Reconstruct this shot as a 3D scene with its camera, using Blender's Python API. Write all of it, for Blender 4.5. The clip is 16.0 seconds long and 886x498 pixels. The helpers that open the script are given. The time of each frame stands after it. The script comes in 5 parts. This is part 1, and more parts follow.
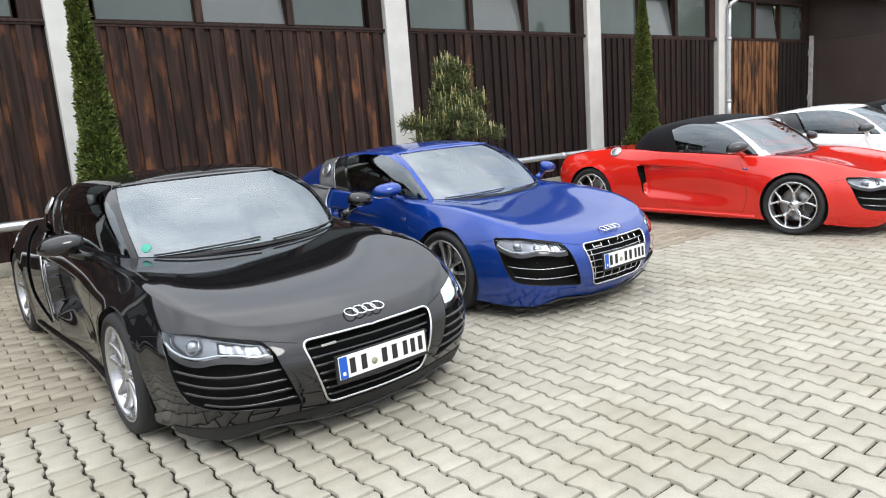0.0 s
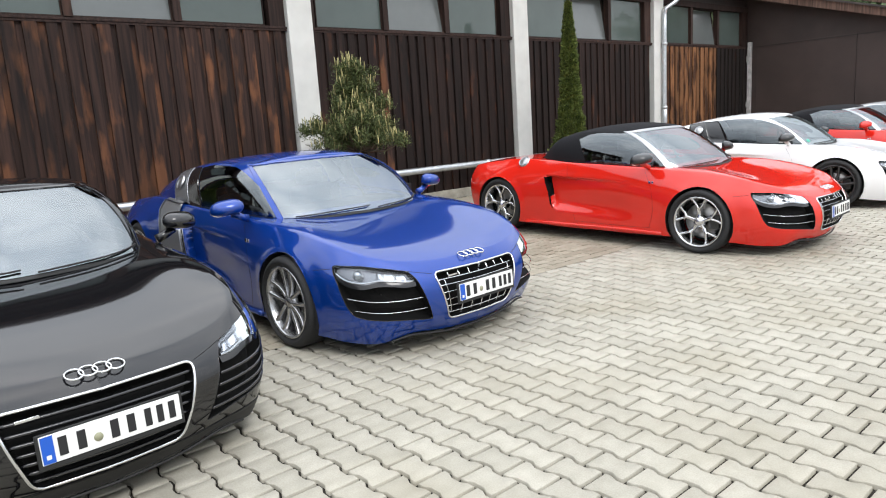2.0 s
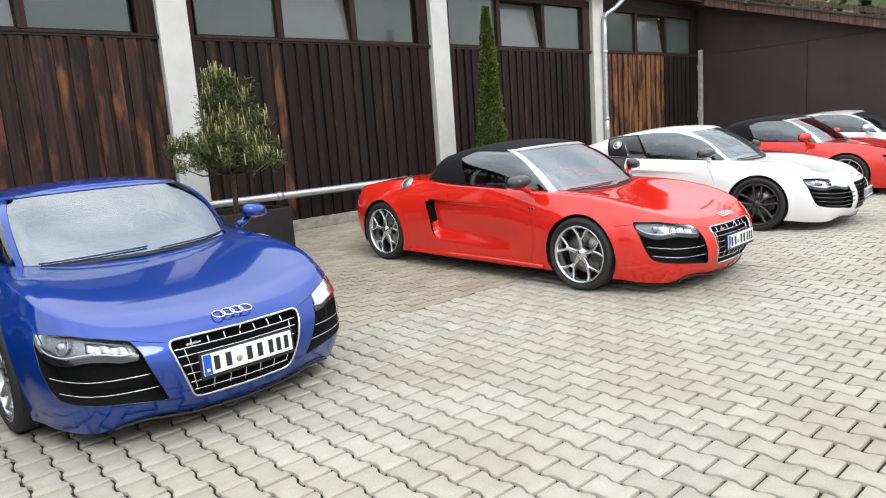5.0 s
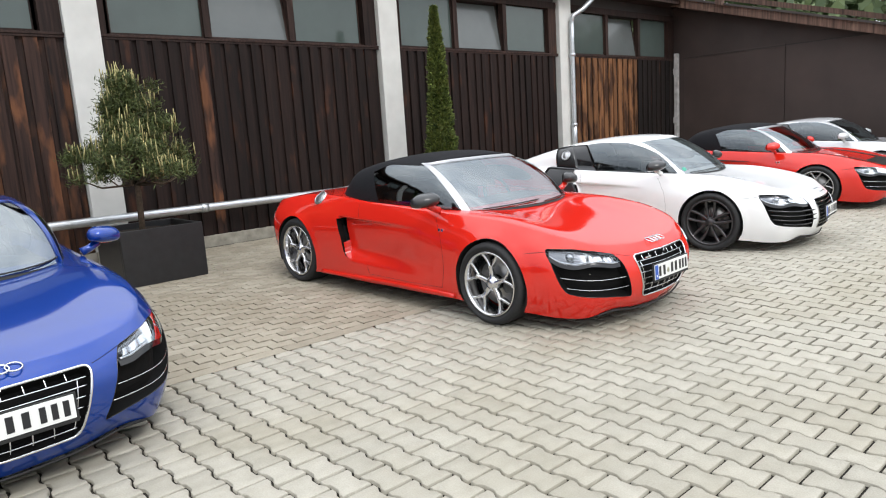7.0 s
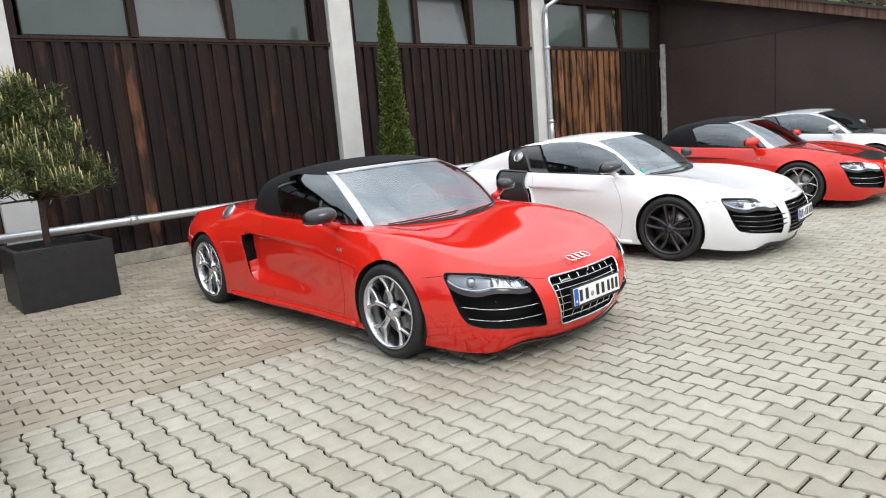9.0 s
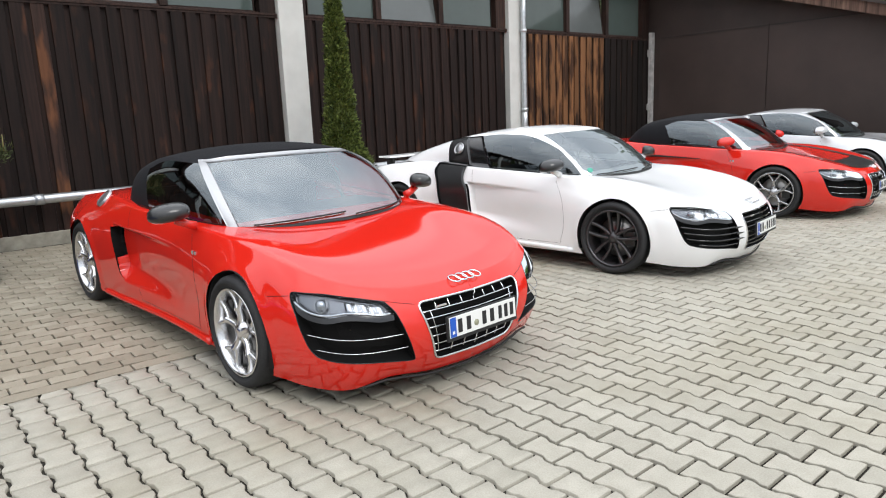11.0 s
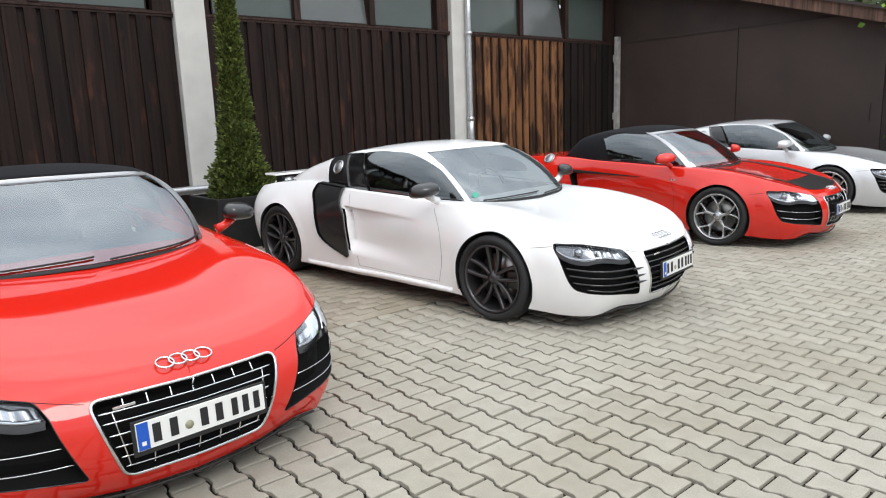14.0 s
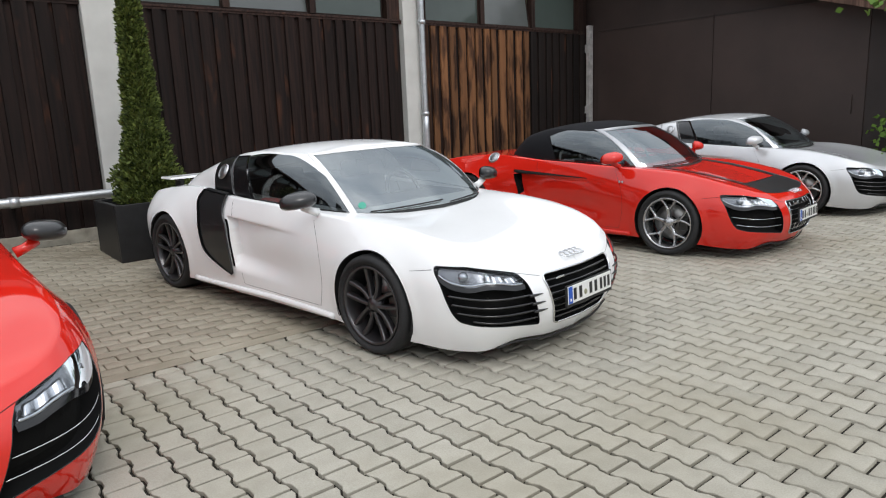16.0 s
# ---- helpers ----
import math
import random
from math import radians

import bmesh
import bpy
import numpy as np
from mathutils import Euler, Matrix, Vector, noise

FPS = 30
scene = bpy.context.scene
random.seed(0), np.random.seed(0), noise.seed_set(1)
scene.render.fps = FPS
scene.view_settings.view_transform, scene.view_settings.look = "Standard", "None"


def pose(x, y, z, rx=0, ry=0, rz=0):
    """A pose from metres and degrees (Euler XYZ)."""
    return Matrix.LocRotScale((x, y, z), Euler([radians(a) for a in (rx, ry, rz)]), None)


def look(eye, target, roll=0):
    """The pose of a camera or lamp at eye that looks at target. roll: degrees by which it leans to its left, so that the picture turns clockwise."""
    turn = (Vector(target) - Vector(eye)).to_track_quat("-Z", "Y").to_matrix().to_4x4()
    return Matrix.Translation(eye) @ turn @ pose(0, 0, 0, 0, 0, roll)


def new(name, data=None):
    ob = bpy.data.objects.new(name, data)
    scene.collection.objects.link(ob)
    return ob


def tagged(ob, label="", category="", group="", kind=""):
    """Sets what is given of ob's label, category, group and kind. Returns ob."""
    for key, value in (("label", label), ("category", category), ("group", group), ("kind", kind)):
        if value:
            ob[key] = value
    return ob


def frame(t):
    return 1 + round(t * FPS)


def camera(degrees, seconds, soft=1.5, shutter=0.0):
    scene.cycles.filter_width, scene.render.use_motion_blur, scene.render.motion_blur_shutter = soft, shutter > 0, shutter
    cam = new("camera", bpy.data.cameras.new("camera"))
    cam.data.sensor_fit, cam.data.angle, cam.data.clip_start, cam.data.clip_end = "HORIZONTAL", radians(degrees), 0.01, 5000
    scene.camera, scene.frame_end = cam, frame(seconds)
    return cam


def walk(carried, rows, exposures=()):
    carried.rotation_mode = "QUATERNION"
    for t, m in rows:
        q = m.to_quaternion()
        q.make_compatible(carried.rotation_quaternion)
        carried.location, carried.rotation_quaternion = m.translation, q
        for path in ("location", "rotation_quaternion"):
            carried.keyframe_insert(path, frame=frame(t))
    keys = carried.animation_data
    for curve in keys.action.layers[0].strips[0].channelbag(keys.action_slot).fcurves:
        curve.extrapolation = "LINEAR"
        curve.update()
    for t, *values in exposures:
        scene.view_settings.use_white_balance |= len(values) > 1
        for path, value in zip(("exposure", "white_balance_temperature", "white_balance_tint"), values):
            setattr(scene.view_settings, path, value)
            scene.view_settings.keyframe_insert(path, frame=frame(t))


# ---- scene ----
cam = camera(66.4, 16.0, soft=1.1)
METRES, EYE, TILT, LEAN, TURN = 8.69, 1.475, -0.405, 0.534, -37.2
ROWS = [
    (0.0, 0.0, 0.0, 0.0, -0.67, -10.14, 3.72),
    (0.5, 0.024, 0.0177, -0.0008, -1.69, -10.01, 4.08),
    (1.0, 0.0516, 0.0336, 0.0011, -0.84, -10.06, 3.05),
    (1.5, 0.0753, 0.0527, -0.0012, -0.99, -10.18, 3.16),
    (2.0, 0.1002, 0.0712, 0.0014, -3.48, -10.17, 3.18),
    (2.5, 0.1262, 0.0861, 0.002, -3.22, -10.05, 3.91),
    (3.0, 0.1515, 0.1004, 0.0031, -2.22, -9.7, 3.18),
    (3.5, 0.1741, 0.123, 0.0023, -2.69, -9.72, 2.79),
    (4.0, 0.1963, 0.1416, 0.0035, -4.09, -9.58, 3.68),
    (4.5, 0.2248, 0.1557, 0.0046, -3.29, -9.4, 3.35),
    (5.0, 0.2531, 0.1709, 0.0035, -4.56, -9.48, 3.55),
    (7.5, 0.3776, 0.2657, 0.0085, -4.78, -9.31, 3.2),
    (8.0, 0.403, 0.2843, 0.0068, -5.07, -9.33, 4.89),
    (10.5, 0.5274, 0.3785, 0.0097, -2.38, -10.45, 2.7),
    (11.0, 0.5475, 0.4039, 0.0084, -3.44, -10.9, 1.9),
    (11.5, 0.5639, 0.4224, 0.0103, -4.55, -10.83, 2.49),
    (12.0, 0.588, 0.4392, 0.0107, -4.75, -10.75, 4.3),
    (12.5, 0.6112, 0.4526, 0.0121, -2.84, -10.63, 2.76),
    (13.0, 0.6359, 0.4763, 0.0105, -2.94, -10.72, 1.97),
    (13.5, 0.6588, 0.4954, 0.013, -3.12, -10.45, 2.56),
    (14.0, 0.6906, 0.5152, 0.0134, -2.94, -10.48, 1.6),
    (14.5, 0.7132, 0.5335, 0.0129, -2.77, -10.61, 2.07),
    (15.0, 0.7366, 0.5632, 0.0132, -2.43, -10.92, 1.78),
    (15.5, 0.7589, 0.5816, 0.0132, -3.08, -10.93, 3.05),
    (16.0, 0.7918, 0.5987, 0.0151, -2.65, -11.06, 1.82),
]
walk(cam, [(t, pose(0, 0, EYE, TILT, LEAN, TURN) @ pose(METRES * x, METRES * y, METRES * z, 90 + pitch, roll, yaw)) for t, x, y, z, yaw, pitch, roll in ROWS], [(0.0, 0.74), (5.0, 0.70), (8.0, 0.56), (12.5, 0.43), (14.5, 0.28), (16.0, 0.05)])

# ---- world and light ----
world = bpy.data.worlds.new("overcast_sky")
scene.world = world
world.use_nodes = True
wt = world.node_tree
wt.nodes.clear()
w_out = wt.nodes.new("ShaderNodeOutputWorld")
w_bg = wt.nodes.new("ShaderNodeBackground")
w_bg.inputs["Strength"].default_value = 1.0
w_sky = wt.nodes.new("ShaderNodeTexSky")
w_sky.sky_type = "NISHITA"
w_sky.sun_disc = False
w_sky.sun_elevation = radians(52)
w_sky.sun_rotation = radians(200)
w_dim = wt.nodes.new("ShaderNodeVectorMath")
w_dim.operation = "SCALE"
w_dim.inputs["Scale"].default_value = 0.09
w_co = wt.nodes.new("ShaderNodeTexCoord")
w_map = wt.nodes.new("ShaderNodeMapping")
w_map.inputs["Scale"].default_value = (1.0, 1.0, 2.6)
w_noise = wt.nodes.new("ShaderNodeTexNoise")
w_noise.inputs["Scale"].default_value = 2.1
w_noise.inputs["Detail"].default_value = 6
w_noise.inputs["Distortion"].default_value = 0.5
w_ramp = wt.nodes.new("ShaderNodeValToRGB")
w_ramp.color_ramp.elements[0].position = 0.30
w_ramp.color_ramp.elements[0].color = (0.64, 0.70, 0.78, 1)
w_ramp.color_ramp.elements[1].position = 0.68
w_ramp.color_ramp.elements[1].color = (1.15, 1.17, 1.2, 1)
w_mix = wt.nodes.new("ShaderNodeMix")
w_mix.data_type = "RGBA"
w_mix.inputs[0].default_value = 0.88
wt.links.new(w_sky.outputs[0], w_dim.inputs[0])
wt.links.new(w_co.outputs["Generated"], w_map.inputs[0])
wt.links.new(w_map.outputs[0], w_noise.inputs["Vector"])
wt.links.new(w_noise.outputs[0], w_ramp.inputs[0])
wt.links.new(w_dim.outputs[0], w_mix.inputs[6])
w_sep = wt.nodes.new("ShaderNodeSeparateXYZ")
wt.links.new(w_co.outputs["Generated"], w_sep.inputs[0])
w_up = wt.nodes.new("ShaderNodeMapRange")
w_up.inputs["From Min"].default_value = 0.0
w_up.inputs["From Max"].default_value = 1.0
w_up.inputs["To Min"].default_value = 0.5
w_up.inputs["To Max"].default_value = 1.85
wt.links.new(w_sep.outputs[2], w_up.inputs[0])
w_grad = wt.nodes.new("ShaderNodeVectorMath")
w_grad.operation = "SCALE"
wt.links.new(w_ramp.outputs[0], w_grad.inputs[0])
wt.links.new(w_up.outputs[0], w_grad.inputs["Scale"])
wt.links.new(w_grad.outputs[0], w_mix.inputs[7])
wt.links.new(w_mix.outputs[2], w_bg.inputs[0])
wt.links.new(w_bg.outputs[0], w_out.inputs[0])

sun = new("sun", bpy.data.lights.new("sun", "SUN"))
sun.data.energy = 0.9
sun.data.angle = radians(25)
sun.data.color = (1.0, 0.98, 0.95)
sun.matrix_world = look((6, -9, 14), (8, 4, 0))

# ---- materials ----


def material(name):
    m = bpy.data.materials.new(name)
    m.use_nodes = True
    return m, m.node_tree, m.node_tree.nodes["Principled BSDF"]


def nodes_link(tree, a, b):
    tree.links.new(a, b)


def noise_tex(tree, scale, detail=4, rough=0.55, stretch=(1, 1, 1), coord="Object"):
    co = tree.nodes.new("ShaderNodeTexCoord")
    mp = tree.nodes.new("ShaderNodeMapping")
    mp.inputs["Scale"].default_value = stretch
    nt = tree.nodes.new("ShaderNodeTexNoise")
    nt.inputs["Scale"].default_value = scale
    nt.inputs["Detail"].default_value = detail
    nt.inputs["Roughness"].default_value = rough
    tree.links.new(co.outputs[coord], mp.inputs[0])
    tree.links.new(mp.outputs[0], nt.inputs["Vector"])
    return nt.outputs[0]


def world_noise(tree, scale, detail=4, stretch=(1, 1, 1)):
    geo = tree.nodes.new("ShaderNodeNewGeometry")
    mp = tree.nodes.new("ShaderNodeMapping")
    mp.inputs["Scale"].default_value = stretch
    nt = tree.nodes.new("ShaderNodeTexNoise")
    nt.inputs["Scale"].default_value = scale
    nt.inputs["Detail"].default_value = detail
    tree.links.new(geo.outputs["Position"], mp.inputs[0])
    tree.links.new(mp.outputs[0], nt.inputs["Vector"])
    return nt.outputs[0]


def ramp(tree, src, stops):
    r = tree.nodes.new("ShaderNodeValToRGB")
    els = r.color_ramp.elements
    while len(els) < len(stops):
        els.new(0.5)
    for e, (p, c) in zip(els, stops):
        e.position = p
        e.color = (*c, 1)
    tree.links.new(src, r.inputs[0])
    return r.outputs[0]


def mix(tree, fac, a, b, mode="MIX"):
    n = tree.nodes.new("ShaderNodeMix")
    n.data_type = "RGBA"
    n.blend_type = mode
    for k, v in ((0, fac), (6, a), (7, b)):
        if isinstance(v, (int, float)):
            n.inputs[k].default_value = v
        elif isinstance(v, tuple):
            n.inputs[k].default_value = (*v, 1)
        else:
            tree.links.new(v, n.inputs[k])
    return n.outputs[2]


def bump(tree, bsdf, src, strength, dist):
    b = tree.nodes.new("ShaderNodeBump")
    b.inputs["Strength"].default_value = strength
    b.inputs["Distance"].default_value = dist
    tree.links.new(src, b.inputs["Height"])
    tree.links.new(b.outputs[0], bsdf.inputs["Normal"])


def piece_random(tree):
    return tree.nodes.new("ShaderNodeObjectInfo").outputs["Random"]


def island_random(tree):
    return tree.nodes.new("ShaderNodeNewGeometry").outputs["Random Per Island"]


def plain(name, color, rough=0.5, metal=0.0, coat=0.0, spec=0.5, grain=0.0, scale=40):
    m, t, b = material(name)
    b.inputs["Base Color"].default_value = (*color, 1)
    b.inputs["Roughness"].default_value = rough
    b.inputs["Metallic"].default_value = metal
    b.inputs["Coat Weight"].default_value = coat
    b.inputs["Coat Roughness"].default_value = 0.03
    b.inputs["Specular IOR Level"].default_value = spec
    if grain:
        nz = noise_tex(t, scale, 5)
        dark = tuple(c * (1 - grain) for c in color)
        lite = tuple(min(1, c * (1 + grain)) for c in color)
        t.links.new(ramp(t, nz, [(0.3, dark), (0.7, lite)]), b.inputs["Base Color"])
        bump(t, b, nz, 0.25, 0.002)
    return m


def car_paint(name, color, metal=0.0, rough=0.35):
    m, t, b = material(name)
    flake = noise_tex(t, 900, 1)
    slow = noise_tex(t, 3, 3)
    c1 = tuple(c * 0.985 for c in color)
    c2 = tuple(min(1, c * 1.015) for c in color)
    base = ramp(t, slow, [(0.3, c1), (0.7, c2)])
    if metal:
        base = mix(t, 0.25, base, ramp(t, flake, [(0.35, tuple(c * 0.6 for c in color)), (0.7, tuple(min(1, c * 1.5) for c in color))]))
    t.links.new(base, b.inputs["Base Color"])
    b.inputs["Metallic"].default_value = metal
    b.inputs["Roughness"].default_value = rough
    b.inputs["Specular IOR Level"].default_value = 0.0
    b.inputs["Coat Weight"].default_value = 1.0
    b.inputs["Coat Roughness"].default_value = 0.045
    b.inputs["Coat IOR"].default_value = 1.64
    return m


def glass(name, tint, gloss=0.015, ior=1.5, floor=0.0):
    m, t, b = material(name)
    t.nodes.remove(b)
    out = t.nodes["Material Output"]
    tr = t.nodes.new("ShaderNodeBsdfTransparent")
    tr.inputs[0].default_value = (*tint, 1)
    gl = t.nodes.new("ShaderNodeBsdfGlossy")
    gl.inputs["Color"].default_value = (0.88, 0.955, 1, 1)
    gl.inputs["Roughness"].default_value = gloss
    fr = t.nodes.new("ShaderNodeFresnel")
    fr.inputs["IOR"].default_value = ior
    ms = t.nodes.new("ShaderNodeMixShader")
    t.links.new(fr.outputs[0], ms.inputs[0])
    t.links.new(tr.outputs[0], ms.inputs[1])
    t.links.new(gl.outputs[0], ms.inputs[2])
    t.links.new(ms.outputs[0], out.inputs[0])
    return m


def board_material(name, dark, mid, warm, warm_at=0.62):
    m, t, b = material(name)
    rnd = piece_random(t)
    geo = t.nodes.new("ShaderNodeNewGeometry")
    off = t.nodes.new("ShaderNodeVectorMath")
    off.operation = "MULTIPLY_ADD"
    cmb = t.nodes.new("ShaderNodeCombineXYZ")
    t.links.new(rnd, cmb.inputs[2])
    off.inputs[1].default_value = (0, 0, 37)
    t.links.new(cmb.outputs[0], off.inputs[0])
    t.links.new(geo.outputs["Position"], off.inputs[2])
    def stretched(scale, detail, st):
        mp = t.nodes.new("ShaderNodeMapping")
        mp.inputs["Scale"].default_value = st
        nt = t.nodes.new("ShaderNodeTexNoise")
        nt.inputs["Scale"].default_value = scale
        nt.inputs["Detail"].default_value = detail
        t.links.new(off.outputs[0], mp.inputs[0])
        t.links.new(mp.outputs[0], nt.inputs["Vector"])
        return nt.outputs[0]
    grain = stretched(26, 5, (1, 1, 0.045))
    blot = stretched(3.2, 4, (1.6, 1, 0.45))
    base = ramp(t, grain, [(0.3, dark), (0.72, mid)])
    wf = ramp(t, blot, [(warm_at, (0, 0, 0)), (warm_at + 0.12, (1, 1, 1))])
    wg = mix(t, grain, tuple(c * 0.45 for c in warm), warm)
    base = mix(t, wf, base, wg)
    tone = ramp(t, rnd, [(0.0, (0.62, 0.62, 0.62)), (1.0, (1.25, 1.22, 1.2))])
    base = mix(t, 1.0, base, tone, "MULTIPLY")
    t.links.new(base, b.inputs["Base Color"])
    b.inputs["Roughness"].default_value = 0.72
    b.inputs["Specular IOR Level"].default_value = 0.25
    bump(t, b, grain, 0.5, 0.004)
    return m


def paver_material(name, lo, hi, stain, joined):
    m, t, b = material(name)
    rnd = island_random(t) if joined else piece_random(t)
    tone = ramp(t, rnd, [(0.0, lo), (1.0, hi)])
    fine = world_noise(t, 140, 5)
    patch_ = world_noise(t, 0.9, 5)
    mid = world_noise(t, 9, 4)
    base = mix(t, 0.35, tone, ramp(t, fine, [(0.3, (0.5, 0.5, 0.5)), (0.7, (1, 1, 1))]), "MULTIPLY")
    base = mix(t, ramp(t, patch_, [(0.45, (0, 0, 0)), (0.75, (0.75, 0.75, 0.75))]), base, stain)
    base = mix(t, 0.2, base, ramp(t, mid, [(0.35, (0.55, 0.55, 0.5)), (0.6, (1, 1, 1))]), "MULTIPLY")
    t.links.new(base, b.inputs["Base Color"])
    b.inputs["Roughness"].default_value = 0.78
    b.inputs["Specular IOR Level"].default_value = 0.3
    bump(t, b, fine, 0.35, 0.002)
    return m


M_black = car_paint("black_paint", (0.006, 0.006, 0.007))
M_blue = car_paint("blue_metallic_paint", (0.003, 0.041, 0.275), 0.45, 0.32)
M_red = car_paint("red_paint", (0.66, 0.020, 0.011))
M_white = car_paint("white_paint", (0.87, 0.87, 0.87))
M_silver = car_paint("silver_metallic_paint", (0.66, 0.67, 0.69), 0.35, 0.35)
M_chrome = plain("chrome", (0.75, 0.76, 0.78), 0.12, 1.0)
M_alu = plain("brushed_aluminium", (0.50, 0.50, 0.51), 0.35, 1.0, grain=0.08, scale=200)
M_rim = plain("polished_rim", (0.70, 0.70, 0.71), 0.22, 1.0)
M_rim_dark = plain("anthracite_rim", (0.055, 0.052, 0.055), 0.28, 0.6, coat=0.4)
M_rim_grey = plain("grey_rim", (0.46, 0.46, 0.47), 0.25, 0.9)
M_disc = plain("brake_disc_steel", (0.3, 0.29, 0.28), 0.35, 1.0)
M_caliper = plain("caliper_black", (0.02, 0.02, 0.02), 0.4, coat=0.3)
M_rubber = plain("tyre_rubber", (0.016, 0.016, 0.017), 0.75, grain=0.25, scale=60)
M_gloss_black = plain("gloss_black_plastic", (0.008, 0.008, 0.009), 0.15, coat=0.5)
M_matt_black = plain("matt_black_plastic", (0.012, 0.012, 0.012), 0.6)
M_well = plain("wheel_well_liner", (0.008, 0.008, 0.008), 0.9)
M_carbon = plain("carbon_fibre", (0.013, 0.013, 0.014), 0.3, coat=0.5, grain=0.5, scale=220)
M_blade_grey = plain("grey_blade_paint", (0.34, 0.35, 0.37), 0.3, 0.7, coat=0.8)
M_fabric = plain("soft_top_fabric", (0.010, 0.010, 0.012), 0.9, spec=0.2, grain=0.35, scale=350)
M_interior = plain("interior_trim", (0.018, 0.018, 0.02), 0.7, grain=0.2, scale=60)
M_interior_red = plain("red_leather", (0.30, 0.02, 0.02), 0.5, grain=0.15, scale=60)
M_screen = glass("windscreen_glass", (0.50, 0.55, 0.54), 0.0, 3.0)
M_side_glass = glass("side_glass", (0.25, 0.28, 0.28), 0.0, 2.2)
M_dark_glass = glass("tinted_glass", (0.06, 0.065, 0.07), 0.012, 1.55)
M_lens = glass("headlamp_lens", (0.93, 0.95, 0.97), 0.01, 1.27)
M_reflector = plain("headlamp_reflector", (0.52, 0.535, 0.56), 0.2, 0.9)
M_lamp_shell = plain("headlamp_shell", (0.22, 0.225, 0.24), 0.25, 0.85)
M_projector = plain("projector_glass", (0.30, 0.32, 0.35), 0.06, 0.8, coat=1.0)
M_amber = plain("amber_reflector", (0.55, 0.12, 0.01), 0.25, coat=0.5)
M_plate = plain("plate_white", (0.78, 0.78, 0.76), 0.35, coat=0.2)
M_plate_blue = plain("plate_blue", (0.01, 0.09, 0.48), 0.35)
M_ink = plain("plate_black", (0.012, 0.012, 0.014), 0.5)
M_seal = plain("plate_seal", (0.30, 0.30, 0.20), 0.5)
M_sticker = plain("green_sticker", (0.05, 0.35, 0.25), 0.4)
M_void = plain("dark_intake_mesh", (0.004, 0.004, 0.004), 0.8, spec=0.15)
M_gap = plain("panel_gap", (0.004, 0.004, 0.004), 0.9)

M_board = board_material("dark_stained_boards", (0.010, 0.0058, 0.0050), (0.052, 0.0265, 0.0195), (0.165, 0.068, 0.032), 0.53)
M_board_old = board_material("darker_stained_boards", (0.006, 0.0035, 0.0031), (0.025, 0.0125, 0.0095), (0.08, 0.031, 0.016), 0.60)
M_board_orange = board_material("weathered_orange_boards", (0.016, 0.008, 0.006), (0.10, 0.046, 0.023), (0.27, 0.125, 0.056), 0.42)
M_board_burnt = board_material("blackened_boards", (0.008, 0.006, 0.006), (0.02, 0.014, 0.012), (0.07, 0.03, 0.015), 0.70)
M_trim = board_material("dark_trim_timber", (0.014, 0.008, 0.007), (0.05, 0.028, 0.022), (0.09, 0.045, 0.03), 0.62)
M_fascia = board_material("brown_fascia_timber", (0.045, 0.027, 0.021), (0.16, 0.098, 0.075), (0.24, 0.15, 0.11), 0.6)
M_brown = plain("brown_painted_panel", (0.052, 0.0345, 0.0295), 0.55, grain=0.16, scale=1.3)
M_brown_sheet = plain("brown_sheet", (0.043, 0.0285, 0.0245), 0.58, grain=0.18, scale=1.6)
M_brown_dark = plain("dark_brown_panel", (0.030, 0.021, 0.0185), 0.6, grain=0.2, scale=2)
M_concrete = plain("painted_concrete", (0.60, 0.60, 0.57), 0.75, grain=0.07, scale=3)
M_plinth = plain("rough_concrete_plinth", (0.30, 0.28, 0.23), 0.9, grain=0.3, scale=7)
M_galv = plain("galvanised_steel", (0.60, 0.62, 0.64), 0.38, 0.85, grain=0.1, scale=14)
M_steel_dull = plain("dull_steel_edge", (0.58, 0.56, 0.54), 0.5, 0.2, grain=0.25, scale=9)
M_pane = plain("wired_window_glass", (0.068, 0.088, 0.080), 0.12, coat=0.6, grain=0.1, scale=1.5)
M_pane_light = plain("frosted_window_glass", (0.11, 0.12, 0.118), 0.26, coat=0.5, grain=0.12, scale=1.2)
M_planter = plain("black_planter", (0.012, 0.012, 0.013), 0.45, grain=0.3, scale=12)
M_soil = plain("soil", (0.03, 0.02, 0.013), 0.95, grain=0.5, scale=30)
M_bark = plain("bark", (0.10, 0.07, 0.045), 0.9, grain=0.4, scale=30)
M_roof = plain("roof_sheet", (0.05, 0.04, 0.036), 0.8, grain=0.2, scale=3)
M_joint = plain("joint_sand", (0.020, 0.017, 0.012), 0.95, grain=0.45, scale=18)
M_paver = paver_material("concrete_paver", (0.385, 0.362, 0.303), (0.465, 0.437, 0.370), (0.315, 0.285, 0.215), False)
M_paver_rest = paver_material("concrete_paver_field", (0.385, 0.362, 0.303), (0.465, 0.437, 0.370), (0.315, 0.285, 0.215), True)
M_bay = paver_material("bay_paver", (0.30, 0.265, 0.205), (0.40, 0.36, 0.285), (0.23, 0.195, 0.14), False)
M_bay_rest = paver_material("bay_paver_field", (0.30, 0.265, 0.205), (0.40, 0.36, 0.285), (0.23, 0.195, 0.14), True)


